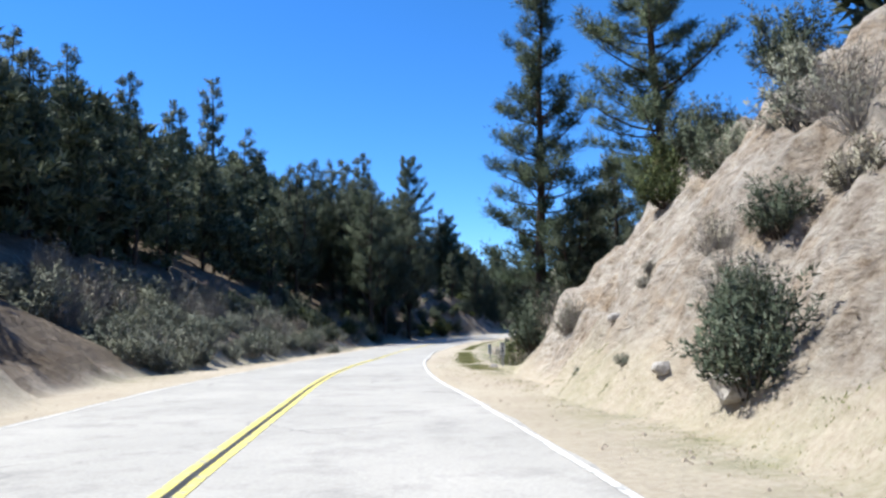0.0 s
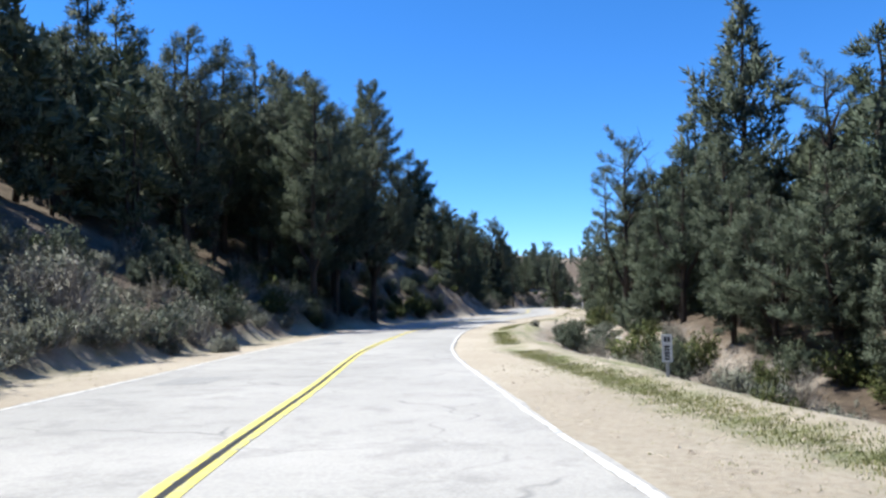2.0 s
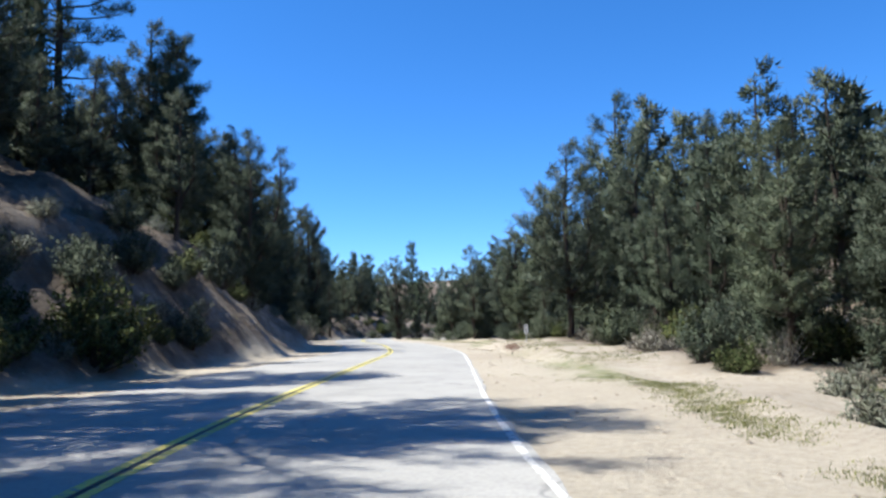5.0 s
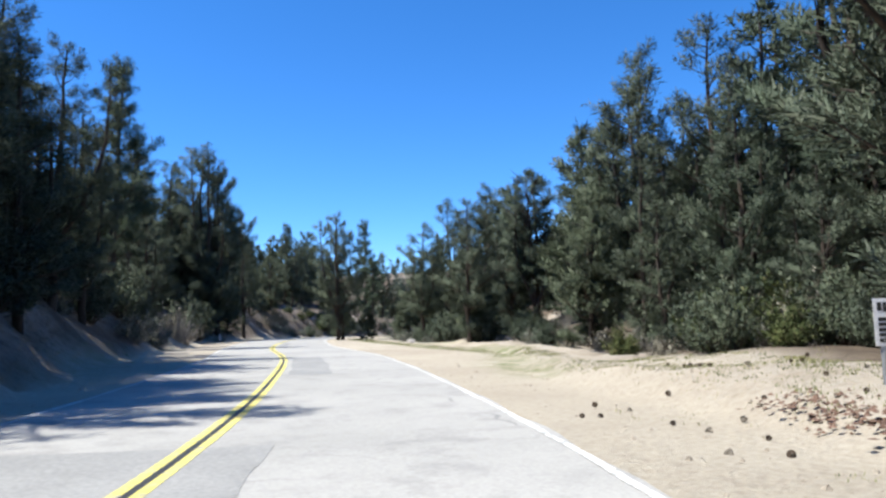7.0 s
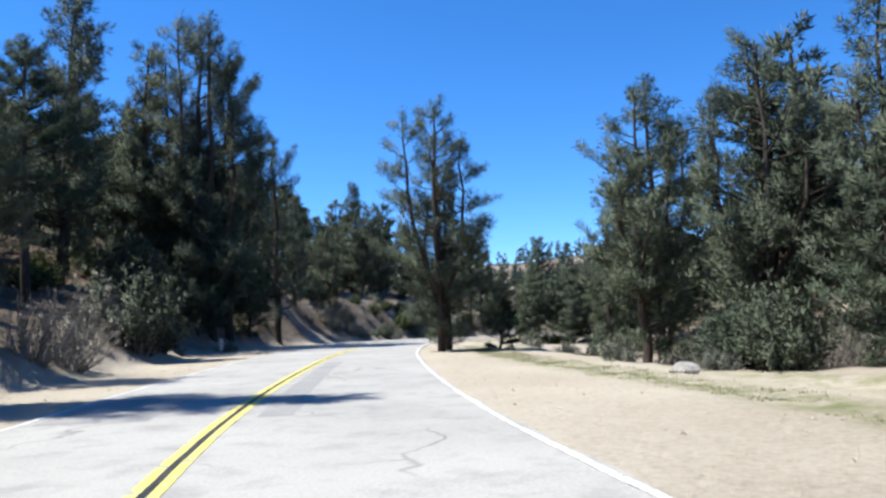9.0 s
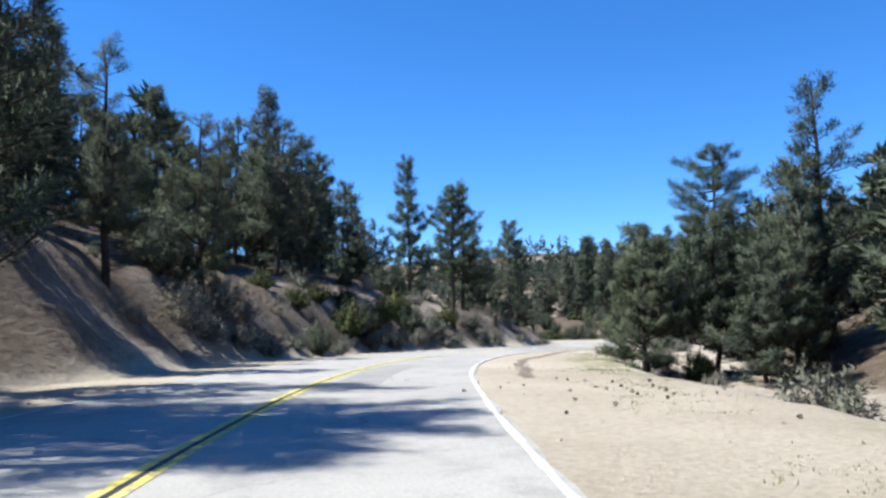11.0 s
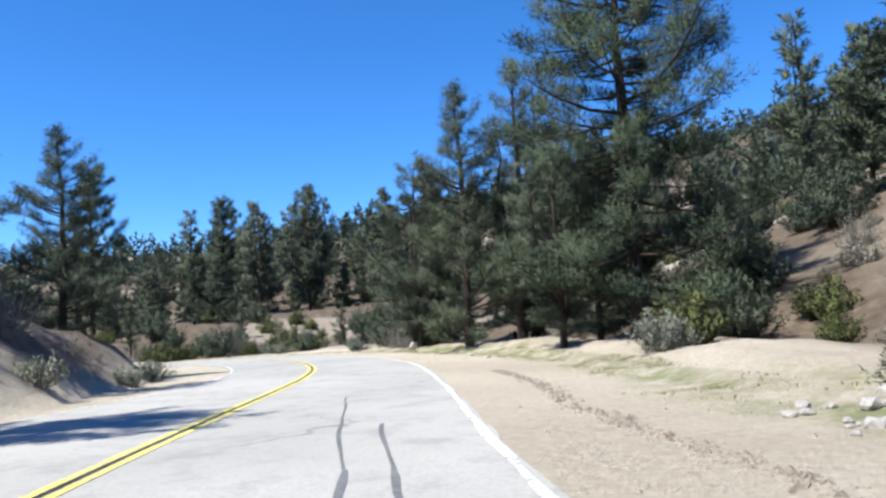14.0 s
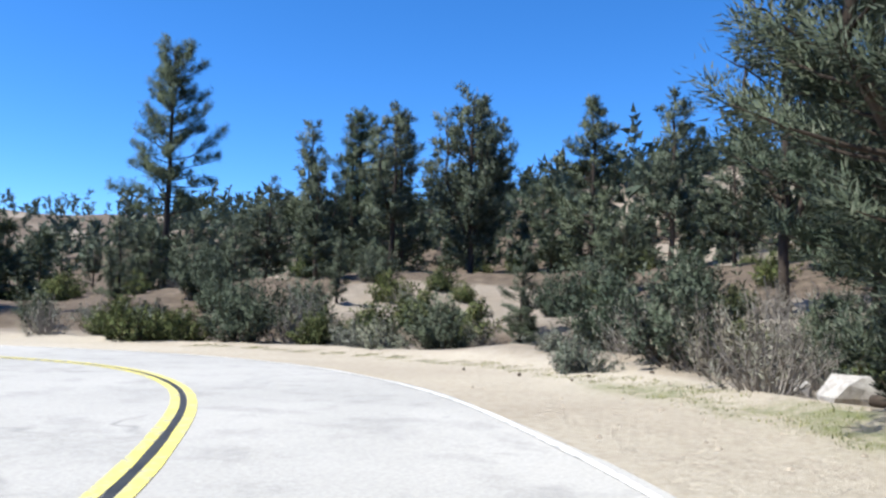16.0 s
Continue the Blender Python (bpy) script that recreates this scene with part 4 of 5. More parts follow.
for spot in [(24.4, 73.6, 16.5), (40.3, 124.5, 12.6), (46.1, 126.4, 13.4), (53.2, 233.0, 9.0), (115.6, 229.5, 9.0), (90.3, 259.0, 9.4), (144.1, 302.2, 14.2), (149.6, 285.9, 14.1), (60.5, 239.1, 12.8), (118.7, 231.7, 8.3), (55.4, 158.3, 12.3), (90.7, 253.5, 7.1), (105.4, 247.0, 11.7), (110.8, 252.4, 9.2)]:
    STANDING.append((PINYONS[4], spot))
for spot in [(0.8, 106.2, 17.8), (2.2, 98.3, 14.2), (-2.8, 97.4, 16.1), (-6.8, 94.6, 13.4), (4.5, 111.7, 15.8), (19.8, 150.6, 13.3), (20.7, 153.2, 12.0), (21.3, 150.6, 11.4), (5.8, 101.6, 18.8), (0.6, 91.0, 17.2), (2.4, 95.6, 15.5)]:
    STANDING.append((PINYONS[5], spot))
for spot in [(26.2, 68.8, 10.4), (22.7, 86.6, 13.6), (57.5, 166.7, 11.6)]:
    STANDING.append((SNAGS[0], spot))
for spot in [(29.2, 171.4, 15.5), (96.6, 291.7, 27.5), (7.5, 32.4, 16.6)]:
    STANDING.append((TALL[0], spot))
for spot in [(32.5, 190.3, 10.9), (142.5, 307.3, 15.8), (125.8, 309.4, 20.2), (8.7, 143.3, 22.6), (77.0, 242.3, 11.2)]:
    STANDING.append((TALL[1], spot))
for spot in [(-0.5, 94.9, 15.9), (62.6, 245.6, 10.6), (15.7, 143.8, 14.8), (73.1, 267.1, 19.9), (11.4, 27.4, 13.0)]:
    STANDING.append((TALL[2], spot))
for spot in [(102.4, 238.2, 18.2)]:
    STANDING.append((TALL[3], spot))
for k, x, y, h in [(2, 19.4, 139.1, 9), (0, 21.8, 143.5, 9.5), (2, 22.8, 147.8, 11.5), (0, 24.7, 149.7, 10), (2, 25.7, 154.3, 10.5), (0, 27.1, 158.8, 9.5)]:
    STANDING.append((PINYONS[k], (x, y, h)))
for proto, (x, y, h) in STANDING:
    tree(proto, x, y, h)

# ---- shrubs and young trees that stand out: x, y, size ----
for x, y, k in [(-7.1, 47.2, 1.5), (-6.7, 57.3, 0.95), (-4.6, 64.8, 0.81), (17.9, 85.7, 1.44), (16.6, 89.2, 0.59), (51.0, 174.9, 0.86), (66.9, 233.2, 0.76), (69.9, 236.7, 0.91), (73.2, 219.0, 0.61), (88.2, 229.6, 0.74), (86.8, 228.4, 0.56), (120.4, 254.0, 1.15), (117.9, 255.6, 1.33), (58.4, 223.9, 0.8), (59.5, 225.2, 1.01), (65.5, 231.6, 1.18), (74.1, 238.3, 1.0), (80.0, 242.9, 1.24), (52.8, 221.2, 1.5), (55.0, 221.1, 1.16), (72.0, 238.0, 0.84), (81.9, 243.6, 1.03), (82.1, 244.4, 0.79), (85.7, 246.0, 0.72), (29.7, 164.0, 1.5)]:
    set_plant(SAGES[0], x, y, k)
for x, y, k in [(-9.2, 32.7, 1.37), (-8.6, 37.8, 1.33), (-5.1, 64.8, 1.5), (-6.0, 59.9, 0.88), (-2.8, 66.8, 0.73), (18.9, 82.6, 1.5), (23.4, 93.3, 0.86), (40.6, 126.0, 1.36), (43.6, 125.6, 1.5), (47.3, 148.2, 1.0), (48.7, 154.5, 0.83), (48.8, 152.9, 0.79), (49.8, 169.2, 0.57), (72.7, 238.7, 1.0), (73.4, 239.5, 1.0), (65.1, 231.6, 0.59), (83.2, 226.6, 0.95), (73.8, 218.4, 0.44), (96.0, 235.3, 0.95), (91.6, 250.3, 0.63), (100.0, 237.0, 0.59), (114.9, 257.9, 0.72), (61.4, 226.6, 0.92), (67.8, 233.6, 1.09), (71.2, 237.0, 1.0), (73.7, 239.4, 1.0), (54.3, 222.8, 1.38), (56.5, 222.1, 1.02)]:
    set_plant(SAGES[1], x, y, k)
for x, y, k in [(53.4, 219.9, 1.09), (73.9, 239.4, 1.0), (73.4, 239.3, 1.0), (75.6, 239.4, 0.81), (89.7, 248.6, 0.53), (31.6, 171.3, 1.34)]:
    set_plant(SAGES[1], x, y, k)
for x, y, k in [(19.4, 53.1, 1.5), (18.0, 74.4, 0.97), (59.9, 225.3, 1.5)]:
    set_plant(SAGES[2], x, y, k)
for x, y, k in [(6.3, 22.9, 0.69), (34.8, 179.7, 1.36), (34.0, 177.9, 1.17), (115.1, 259.0, 0.84), (114.5, 258.0, 0.91), (115.6, 260.3, 0.8), (115.3, 258.9, 0.89), (115.0, 257.1, 0.77), (114.8, 256.3, 0.68), (117.9, 256.6, 0.9), (83.1, 247.0, 0.56), (81.2, 246.1, 0.8), (86.2, 248.3, 0.76), (80.8, 245.0, 0.58), (83.7, 246.6, 0.65), (35.5, 187.0, 1.5), (8.2, 33.2, 1.5), (9.6, 38.2, 1.5), (11.6, 36.4, 1.5), (7.6, 34.6, 1.2)]:
    set_plant(SAGES[3], x, y, k)
for x, y, k in [(114.2, 270.9, 0.61)]:
    set_plant(GREENS[0], x, y, k)
for x, y, k in [(17.4, 72.4, 1.5), (10.8, 112.1, 1.5), (24.7, 96.8, 1.5), (11.0, 113.6, 1.5), (44.3, 136.4, 1.46), (63.6, 231.2, 1.5), (68.4, 236.5, 1.18), (65.2, 232.7, 1.18), (70.4, 239.2, 1.31), (116.4, 270.8, 1.13), (119.9, 272.5, 1.14), (118.3, 268.2, 1.1), (128.4, 280.3, 1.0), (127.7, 277.9, 0.76), (124.8, 280.2, 1.13), (111.3, 275.3, 0.79), (110.0, 276.6, 0.81), (59.8, 228.8, 0.86), (62.0, 231.8, 0.84), (64.6, 234.2, 0.93), (70.9, 239.4, 1.14), (68.0, 236.0, 0.85), (34.6, 202.1, 1.5), (41.5, 204.0, 1.5), (8.3, 36.9, 1.1)]:
    set_plant(GREENS[1], x, y, k)
for x, y, k in [(26.2, 92.5, 0.91), (41.5, 131.7, 0.35), (37.7, 189.5, 0.9), (64.5, 231.9, 0.92), (66.6, 234.7, 0.65), (59.7, 224.7, 0.71), (65.1, 232.7, 0.85), (79.5, 243.7, 0.56), (30.4, 172.3, 1.18), (36.5, 199.0, 1.5), (38.6, 199.6, 1.5), (36.7, 187.2, 1.5), (10.6, 41.0, 1.5)]:
    set_plant(GREENS[2], x, y, k)
for x, y, h in [(50.1, 163.0, 3.5), (51.7, 184.7, 2.73), (87.6, 224.8, 3.41), (88.3, 228.4, 2.95), (110.0, 246.2, 2.11), (116.0, 264.1, 0.9), (40.2, 199.8, 4.42), (43.7, 204.5, 4.9), (66.9, 209.2, 4.6), (68.6, 211.0, 5.4), (70.6, 209.2, 6.0), (71.8, 206.8, 5.2), (68.8, 205.6, 4.4), (110.2, 246.7, 3.4), (12.6, 41.0, 5.0)]:
    tree(JUNIPERS[0], x, y, h)

# ---- bushes on the granite cut: kind, x, y, size ----
for kind, x, y, k in [(GREENS[2], 4.7, 9.0, 0.66), (GREENS[2], 5.2, 9.9, 0.45), (SAGES[3], 5.6, 11.0, 0.62), (SAGES[3], 6.1, 12.6, 0.5), (GREENS[2], 6.7, 11.5, 0.44), (SAGES[2], 7.3, 10.4, 0.9), (SAGES[3], 7.9, 11.2, 0.6),
                      (GREENS[2], 9.9, 19.6, 0.75), (SAGES[1], 9.6, 18.3, 0.8), (SAGES[1], 9.2, 14.6, 1.15), (SAGES[3], 9.4, 13.4, 0.95), (SAGES[1], 9.9, 15.8, 0.9), (GREENS[2], 10.4, 17.0, 0.8), (SAGES[3], 8.3, 12.6, 0.55),
                      (GREENS[1], 9.4, 22.5, 0.9), (GREENS[1], 10.2, 24.6, 1.0), (GREENS[2], 10.8, 23.2, 0.9), (SAGES[2], 5.9, 15.5, 0.35), (SAGES[0], 4.5, 13.0, 0.22), (SAGES[0], 4.35, 15.2, 0.22), (GREENS[0], 9.3, 37.4, 1.5),
                      (GREENS[0], 8.7, 39.6, 1.25), (SAGES[2], 6.6, 16.9, 0.4), (SAGES[3], 6.3, 22.9, 0.5), (GREENS[2], 7.0, 30.6, 1.1), (SAGES[3], 7.6, 30.4, 1.35), (GREENS[2], 8.3, 31.4, 1.35), (GREENS[2], 9.2, 32.2, 1.5), (GREENS[0], 7.4, 34.9, 0.9)]:
    set_plant(kind, x, y, k)

tree(JUNIPERS[0], 8.9, 30.9, 4.8)

# ---- woods on both sides ----
BACK = []

def scatter(count, s0, s1, lo, hi, kinds, sizes, gap, seed, as_tree=True):
    """Plants strewn between two offsets from the road, no nearer to one another than the gap."""
    r, got = random.Random(seed), [(p[0], p[1]) for _, p in STANDING] if as_tree else []
    for _ in range(count * 12):
        if len(got) >= count + (len(STANDING) if as_tree else 0):
            break
        s, d = r.uniform(s0, s1), lo + (hi - lo) * r.random() ** 1.2
        k = int(np.clip((s - STATION[0]) * 2, 0, len(LINE) - 1))
        x, y = LINE[k] + RIGHT[k] * d
        if any((x - a) ** 2 + (y - b) ** 2 < gap * gap for a, b in got) or abs(abs(offset(x, y)) - abs(d)) > 1.5:
            continue
        got.append((x, y))
        kind, size = r.choice(kinds), r.uniform(*sizes)
        if kind in FAR:
            BACK.append((kind, x, y, size))
        elif as_tree:
            tree(kind, x, y, size)
        else:
            set_plant(kind, x, y, size)


# left hillside: near rows, then the slope behind them
scatter(8, 80, 112, -15, -25, PINYONS[:3] + FAR, (8, 12), 3.2, 1)
scatter(20, 28, 80, -20, -29, PINYONS[:3] + FAR, (8, 12), 3.2, 15)
scatter(42, 24, 112, -20, -36, FAR, (8, 12), 2.8, 18)
scatter(150, -10, 150, -20, -64, FAR, (8, 12), 3.2, 2)
scatter(30, 108, 262, -15.5, -22, PINYONS[:3] + [PINYONS[4]], (6, 10), 3.4, 3)
scatter(120, 145, 268, -18, -58, FAR, (7, 11), 3.2, 4)
scatter(16, -24, 26, -13, -30, PINYONS[:1] + FAR, (7, 11), 4, 5)
# right side: creek bottom and the slope beyond it
scatter(22, 58, 112, 15.5, 22, PINYONS[:3] + PINYONS[5:], (6, 9), 2.6, 41)
scatter(34, 48, 200, 19, 30, PINYONS[:3] + FAR, (6, 11), 3.4, 6)
scatter(24, 50, 112, 15, 24, PINYONS[:3], (5, 8), 3.4, 17)
scatter(14, 110, 160, 12.5, 17, PINYONS[:3] + JUNIPERS, (5, 9), 2.6, 46)
scatter(90, 30, 215, 26, 66, FAR, (7, 11), 3.4, 7)
scatter(24, 205, 274, 15, 28, PINYONS[:3] + FAR[:1], (5, 9), 3.4, 8)
scatter(48, 200, 300, 34, 70, FAR, (5, 9), 4.0, 9)
scatter(120, 215, 300, 60, 170, FAR, (3.5, 7), 4.0, 14)
scatter(14, -14, 34, 17, 34, PINYONS[:1] + FAR, (7, 11), 4.0, 10)
scatter(13, 290, 318, 13, 32, PINYONS[:3], (2.5, 4.8), 3.0, 16)
scatter(56, 292, 318, 32, 110, FAR, (3, 6), 3.4, 11)
scatter(30, 322, 420, 16, 60, FAR, (4, 7), 4.0, 12)
scatter(20, 345, 420, -12, -50, FAR, (7, 12), 4.0, 13)
# shrubs
scatter(60, 250, 292, 12, 34, SAGES[2:] + GREENS[1:], (0.5, 1.1), 1.5, 47, False)
scatter(46, 58, 108, 9.5, 14.5, SAGES[1:] + GREENS[2:], (0.4, 0.9), 1.1, 42, False)
scatter(26, 60, 110, 14, 19, GREENS[1:] + SAGES[3:], (0.6, 1.2), 1.3, 43, False)
scatter(44, 108, 152, 10.5, 15, SAGES[2:] + GREENS[1:] + GREENS[2:], (0.6, 1.15), 1.2, 44, False)
scatter(40, 150, 198, 11.5, 17, SAGES[2:] + GREENS[2:] + GREENS[2:], (0.5, 1.1), 1.2, 45, False)
scatter(84, 31, 64, -7.6, -16, SAGES[:2] + SAGES[:2] + SAGES[3:], (0.8, 1.5), 1.2, 21, False)
scatter(60, 62, 150, -7.5, -15, SAGES[:2] + GREENS[1:], (0.6, 1.2), 1.6, 22, False)
scatter(70, 150, 262, -7.5, -16, SAGES + GREENS[1:], (0.6, 1.2), 1.6, 23, False)
scatter(40, 36, 112, 9.5, 20, SAGES + GREENS[1:2], (0.5, 1.1), 1.6, 24, False)
scatter(20, 112, 196, 15, 24, SAGES[2:] + GREENS[1:], (0.6, 1.2), 1.6, 25, False)
scatter(60, 60, 104, -7.5, -14, SAGES[1:] + SAGES[2:] + GREENS[2:], (0.6, 1.2), 1.3, 29, False)
scatter(30, 98, 126, -7, -11.5, GREENS[1:] + SAGES[:2], (0.5, 1.0), 1.2, 32, False)
scatter(30, 136, 172, -8.5, -13, GREENS[1:] + SAGES[:1], (0.7, 1.2), 1.4, 30, False)
scatter(36, 196, 296, 10, 22, SAGES + GREENS[1:2], (0.5, 1.1), 1.6, 26, False)
scatter(70, 292, 318, 8, 60, SAGES[2:] + GREENS[1:] + GREENS[1:2], (0.7, 1.3), 1.8, 27, False)
scatter(46, 288, 312, 7.6, 16, GREENS[1:2] + SAGES[:2] + GREENS[2:] + SAGES[3:], (0.6, 1.1), 1.3, 31, False)
scatter(40, 262, 300, 14, 40, SAGES[2:] + GREENS[1:], (0.7, 1.3), 1.8, 28, False)


def hillside_woods():
    """The rows of pines behind the roadside ones, as one mesh."""
    shapes = {}
    for kind in FAR:
        pieces = []
        for ob in sorted(kind.children, key=lambda o: o.name.startswith("crown")):
            v = np.empty(len(ob.data.vertices) * 3, np.float32)
            ob.data.vertices.foreach_get("co", v)
            pieces.append((v.reshape(-1, 3), np.array([(p.vertices[0], p.vertices[1], p.vertices[2], p.vertices[-1]) for p in ob.data.polygons])))
        shapes[kind.name] = pieces
    r, vs, fs, ms, base = random.Random(91), [], [], [], 0
    for kind, x, y, h in BACK:
        a, k, z = r.uniform(0, math.tau), h / 10, ground_z(x, y) - 0.1
        turn = np.array([[math.cos(a), -math.sin(a), 0], [math.sin(a), math.cos(a), 0], [0, 0, 1]]) * np.array([k ** 0.8, k ** 0.8, k])
        for slot, (v, f) in enumerate(shapes[kind.name]):
            vs.append(v @ turn.T + (x, y, z))
            three = np.concatenate([f[:, :3], f[f[:, 2] != f[:, 3]][:, [0, 2, 3]]])
            fs.append(three + base)
            ms.append(np.full(len(three), slot, np.int32))
            base += len(v)
    v, f = np.concatenate(vs).astype(np.float32), np.concatenate(fs)
    me = bpy.data.meshes.new("hillside_woods")
    me.vertices.add(len(v))
    me.vertices.foreach_set("co", v.ravel())
    me.loops.add(len(f) * 3)
    me.loops.foreach_set("vertex_index", f.ravel().astype(np.int32))
    me.polygons.add(len(f))
    me.polygons.foreach_set("loop_start", np.arange(0, len(f) * 3, 3, dtype=np.int32))
    me.materials.append(BARK)
    me.materials.append(PINYON)
    me.polygons.foreach_set("material_index", np.concatenate(ms))
    me.update(calc_edges=True)
    return tagged(new("hillside_woods", me), "dense dark pine woods covering the hillsides", "woods", kind="stuff")


hillside_woods()


def brush_mesh(name, rng, spots, ways, sizes, count, leaf, slim):
    """Many needle brushes joined into one mesh."""
    ways = np.array(ways)
    v, _ = tufts(rng, spots, ways / np.linalg.norm(ways, axis=1)[:, None], sizes, count, leaf, slim, 0.8)
    return mesh_of(name, v.tolist(), np.arange(len(v)).reshape(-1, 3).tolist(), PINYON)


def far_woods():
    """The woods on the slopes far behind, as one mesh of needle brushes."""
    rng, r, spots, ways, sizes = np.random.default_rng(77), random.Random(77), [], [], []
    xy = np.array([(60 + q * math.cos(a), 150 + q * math.sin(a)) for a, q in ((r.uniform(0, math.tau), 110 + 420 * r.random() ** 1.3) for _ in range(3600))])
    z, s, d = land(xy[:, 0], xy[:, 1])
    for (x, y), h, off in zip(xy, z, d):
        if abs(off) < 55:
            continue
        t = r.uniform(5, 10)
        for k in range(7):
            a, w = r.uniform(0, math.tau), (1.5 - 0.2 * k) * t / 8 * (k < 6)
            spots.append((x + w * math.cos(a), y + w * math.sin(a), h + t * (0.10 + 0.14 * k)))
            ways.append((math.cos(a), math.sin(a), 0.4 + 0.3 * k))
            sizes.append(1.3 * t / 8)
    return tagged(new("far_woods", brush_mesh("far_woods", rng, spots, ways, sizes, 6, 1.5, 0.5)), "dark pine woods on the distant slopes", "woods", kind="stuff")


far_woods()


def ridge_brush():
    """Dark brush and small pines over the ridge beyond the bend, with bare patches left between."""
    rng, r, spots, ways, sizes = np.random.default_rng(78), random.Random(78), [], [], []
    places = [(183 + 69 * u + r.gauss(0, 34), 367 - 111 * u + r.gauss(0, 34)) for u in (r.uniform(-0.25, 1.3) for _ in range(3400))]
    places += [(r.uniform(115, 225), r.uniform(225, 345)) for _ in range(1500)]
    xy = np.array(places)
    z, s, d = land(xy[:, 0], xy[:, 1])
    gap = lattice(xy[:, 0] / 14, xy[:, 1] / 14, 31) + 0.5 * lattice(xy[:, 0] / 5, xy[:, 1] / 5, 32)
    for (x, y), h, off, bare in zip(places, z, d, gap):
        if abs(off) < 58 or bare > 0.5:
            continue
        t = r.choice((1.2, 1.6, 2.0, 3.5, 5.0))
        for k in range(4 if t < 3 else 7):
            a, w = r.uniform(0, math.tau), (0.5 if t < 3 else 0.9 - 0.1 * k)
            spots.append((x + w * math.cos(a), y + w * math.sin(a), h + t * (0.2 + (0.15 if t < 3 else 0.12) * k)))
            ways.append((math.cos(a), math.sin(a), 0.8))
            sizes.append(0.7)
    return tagged(new("ridge_brush", brush_mesh("ridge_brush", rng, spots, ways, sizes, 6, 0.75, 0.45)), "dark brush and small pines over the far ridge", "brush", kind="stuff")


ridge_brush()
for proto in (*TALL, *PINYONS, *NEAR_PINYONS, *CLOSE_PINYONS, *FAR, *JUNIPERS, *SNAGS, *SAGES, *GREENS):
    if not proto["used"]:
        for o in (*proto.children_recursive, proto):
            bpy.data.objects.remove(o)
    else:
        del proto["used"]

# ---- stones, cones, markers and verge growth ----
def lump(seed, size, rough=0.25, flat=0.7, cuts=2):
    """An angular stone."""
    r = random.Random(seed)
    bm = bmesh.new()
    bmesh.ops.create_icosphere(bm, subdivisions=cuts, radius=size)
    for v in bm.verts:
        k = 1 + rough * noise.noise(v.co / size * 1.3 + Vector((seed * 3.1, 0, 0))) * 1.6 + r.uniform(-0.05, 0.05)
        v.co = Vector((v.co.x * k * 1.15, v.co.y * k, v.co.z * k * flat))
    me = bpy.data.meshes.new("stone")
    bm.to_mesh(me)
    bm.free()
    me.materials.append(STONE)
    return me


STONES = [lump(k, 1.0) for k in range(1, 6)]


def stone(x, y, size, k=0, label="pale weathered granite rock on the ground", group="roadside rocks"):
    ob = new("rock", STONES[k % 5])
    ob.matrix_basis = pose(x, y, ground_z(x, y) + size * 0.25, 0, 0, 47 * k) @ Matrix.Diagonal((size, size, size, 1))
    return tagged(ob, label, "rock", group)


for k, (x, y, size) in enumerate([(4.6, 9.1, 0.30), (4.5, 11.3, 0.17), (5.4, 32.2, 0.18), (48.1, 168.5, 0.28), (63.4, 179.1, 0.45), (111.7, 251.8, 0.34), (101.3, 244.5, 0.12), (100.0, 243.0, 0.12),
                                  (111.9, 254.7, 0.42), (113.7, 256.2, 0.28), (69.8, 215.7, 0.12), (5.2, 15.5, 0.14), (5.4, 18.5, 0.11), (20.4, 84.5, 0.5), (19.5, 80.4, 0.3), (22.8, 93.9, 0.4), (21.4, 89.5, 0.42)]):
    stone(x, y, size, k)
heap = random.Random(17)
for k in range(190):
    u, w = heap.random(), heap.uniform(-1, 1)
    x, y = 80.8 + 5.6 * u + w * 1.0, 226.6 + 3.2 * u - w * 1.2
    stone(x, y, 0.03 + 0.075 * heap.random() ** 2, k, "broken white granite rock in a roadside rubble heap", "rubble heap")


def cone_mesh():
    """A fallen pine cone: rings of scales round a core."""
    v, f = [], []
    for ring in range(6):
        z, r = 0.012 + 0.026 * ring, (0.052, 0.066, 0.066, 0.056, 0.040, 0.020)[ring]
        for k in range(8):
            a = math.tau * (k + 0.5 * (ring % 2)) / 8
            c, s_, b = math.cos(a), math.sin(a), len(v)
            v += [(c * r * 0.3, s_ * r * 0.3, z), (c * r - s_ * 0.018, s_ * r + c * 0.018, z + 0.008), (c * r * 1.15, s_ * r * 1.15, z + 0.022), (c * r + s_ * 0.018, s_ * r - c * 0.018, z + 0.008)]
            f += [(b, b + 1, b + 2), (b, b + 2, b + 3)]
    return mesh_of("pine_cone", v, f, CONE)


CONE_MESH = cone_mesh()
cr = random.Random(23)
SPOTS = [(31.8, 126.7), (31.1, 125.9), (30.8, 126.3), (36.3, 132.6), (36.1, 131.3), (35.2, 129.7), (35.4, 129.1), (33.4, 127.6), (33.2, 126.9), (33.4, 128.0), (35.1, 131.0), (28.2, 116.5), (29.0, 117.9),
         (30.0, 119.5), (31.0, 121.7), (31.9, 128.1), (32.4, 129.5), (58.0, 200.2), (57.6, 199.4), (57.3, 199.0), (57.9, 198.7), (57.1, 198.0), (58.8, 201.5), (57.3, 199.9), (58.6, 202.8), (56.5, 201.6),
         (111.6, 260.3), (111.7, 259.2), (113.6, 258.8)]
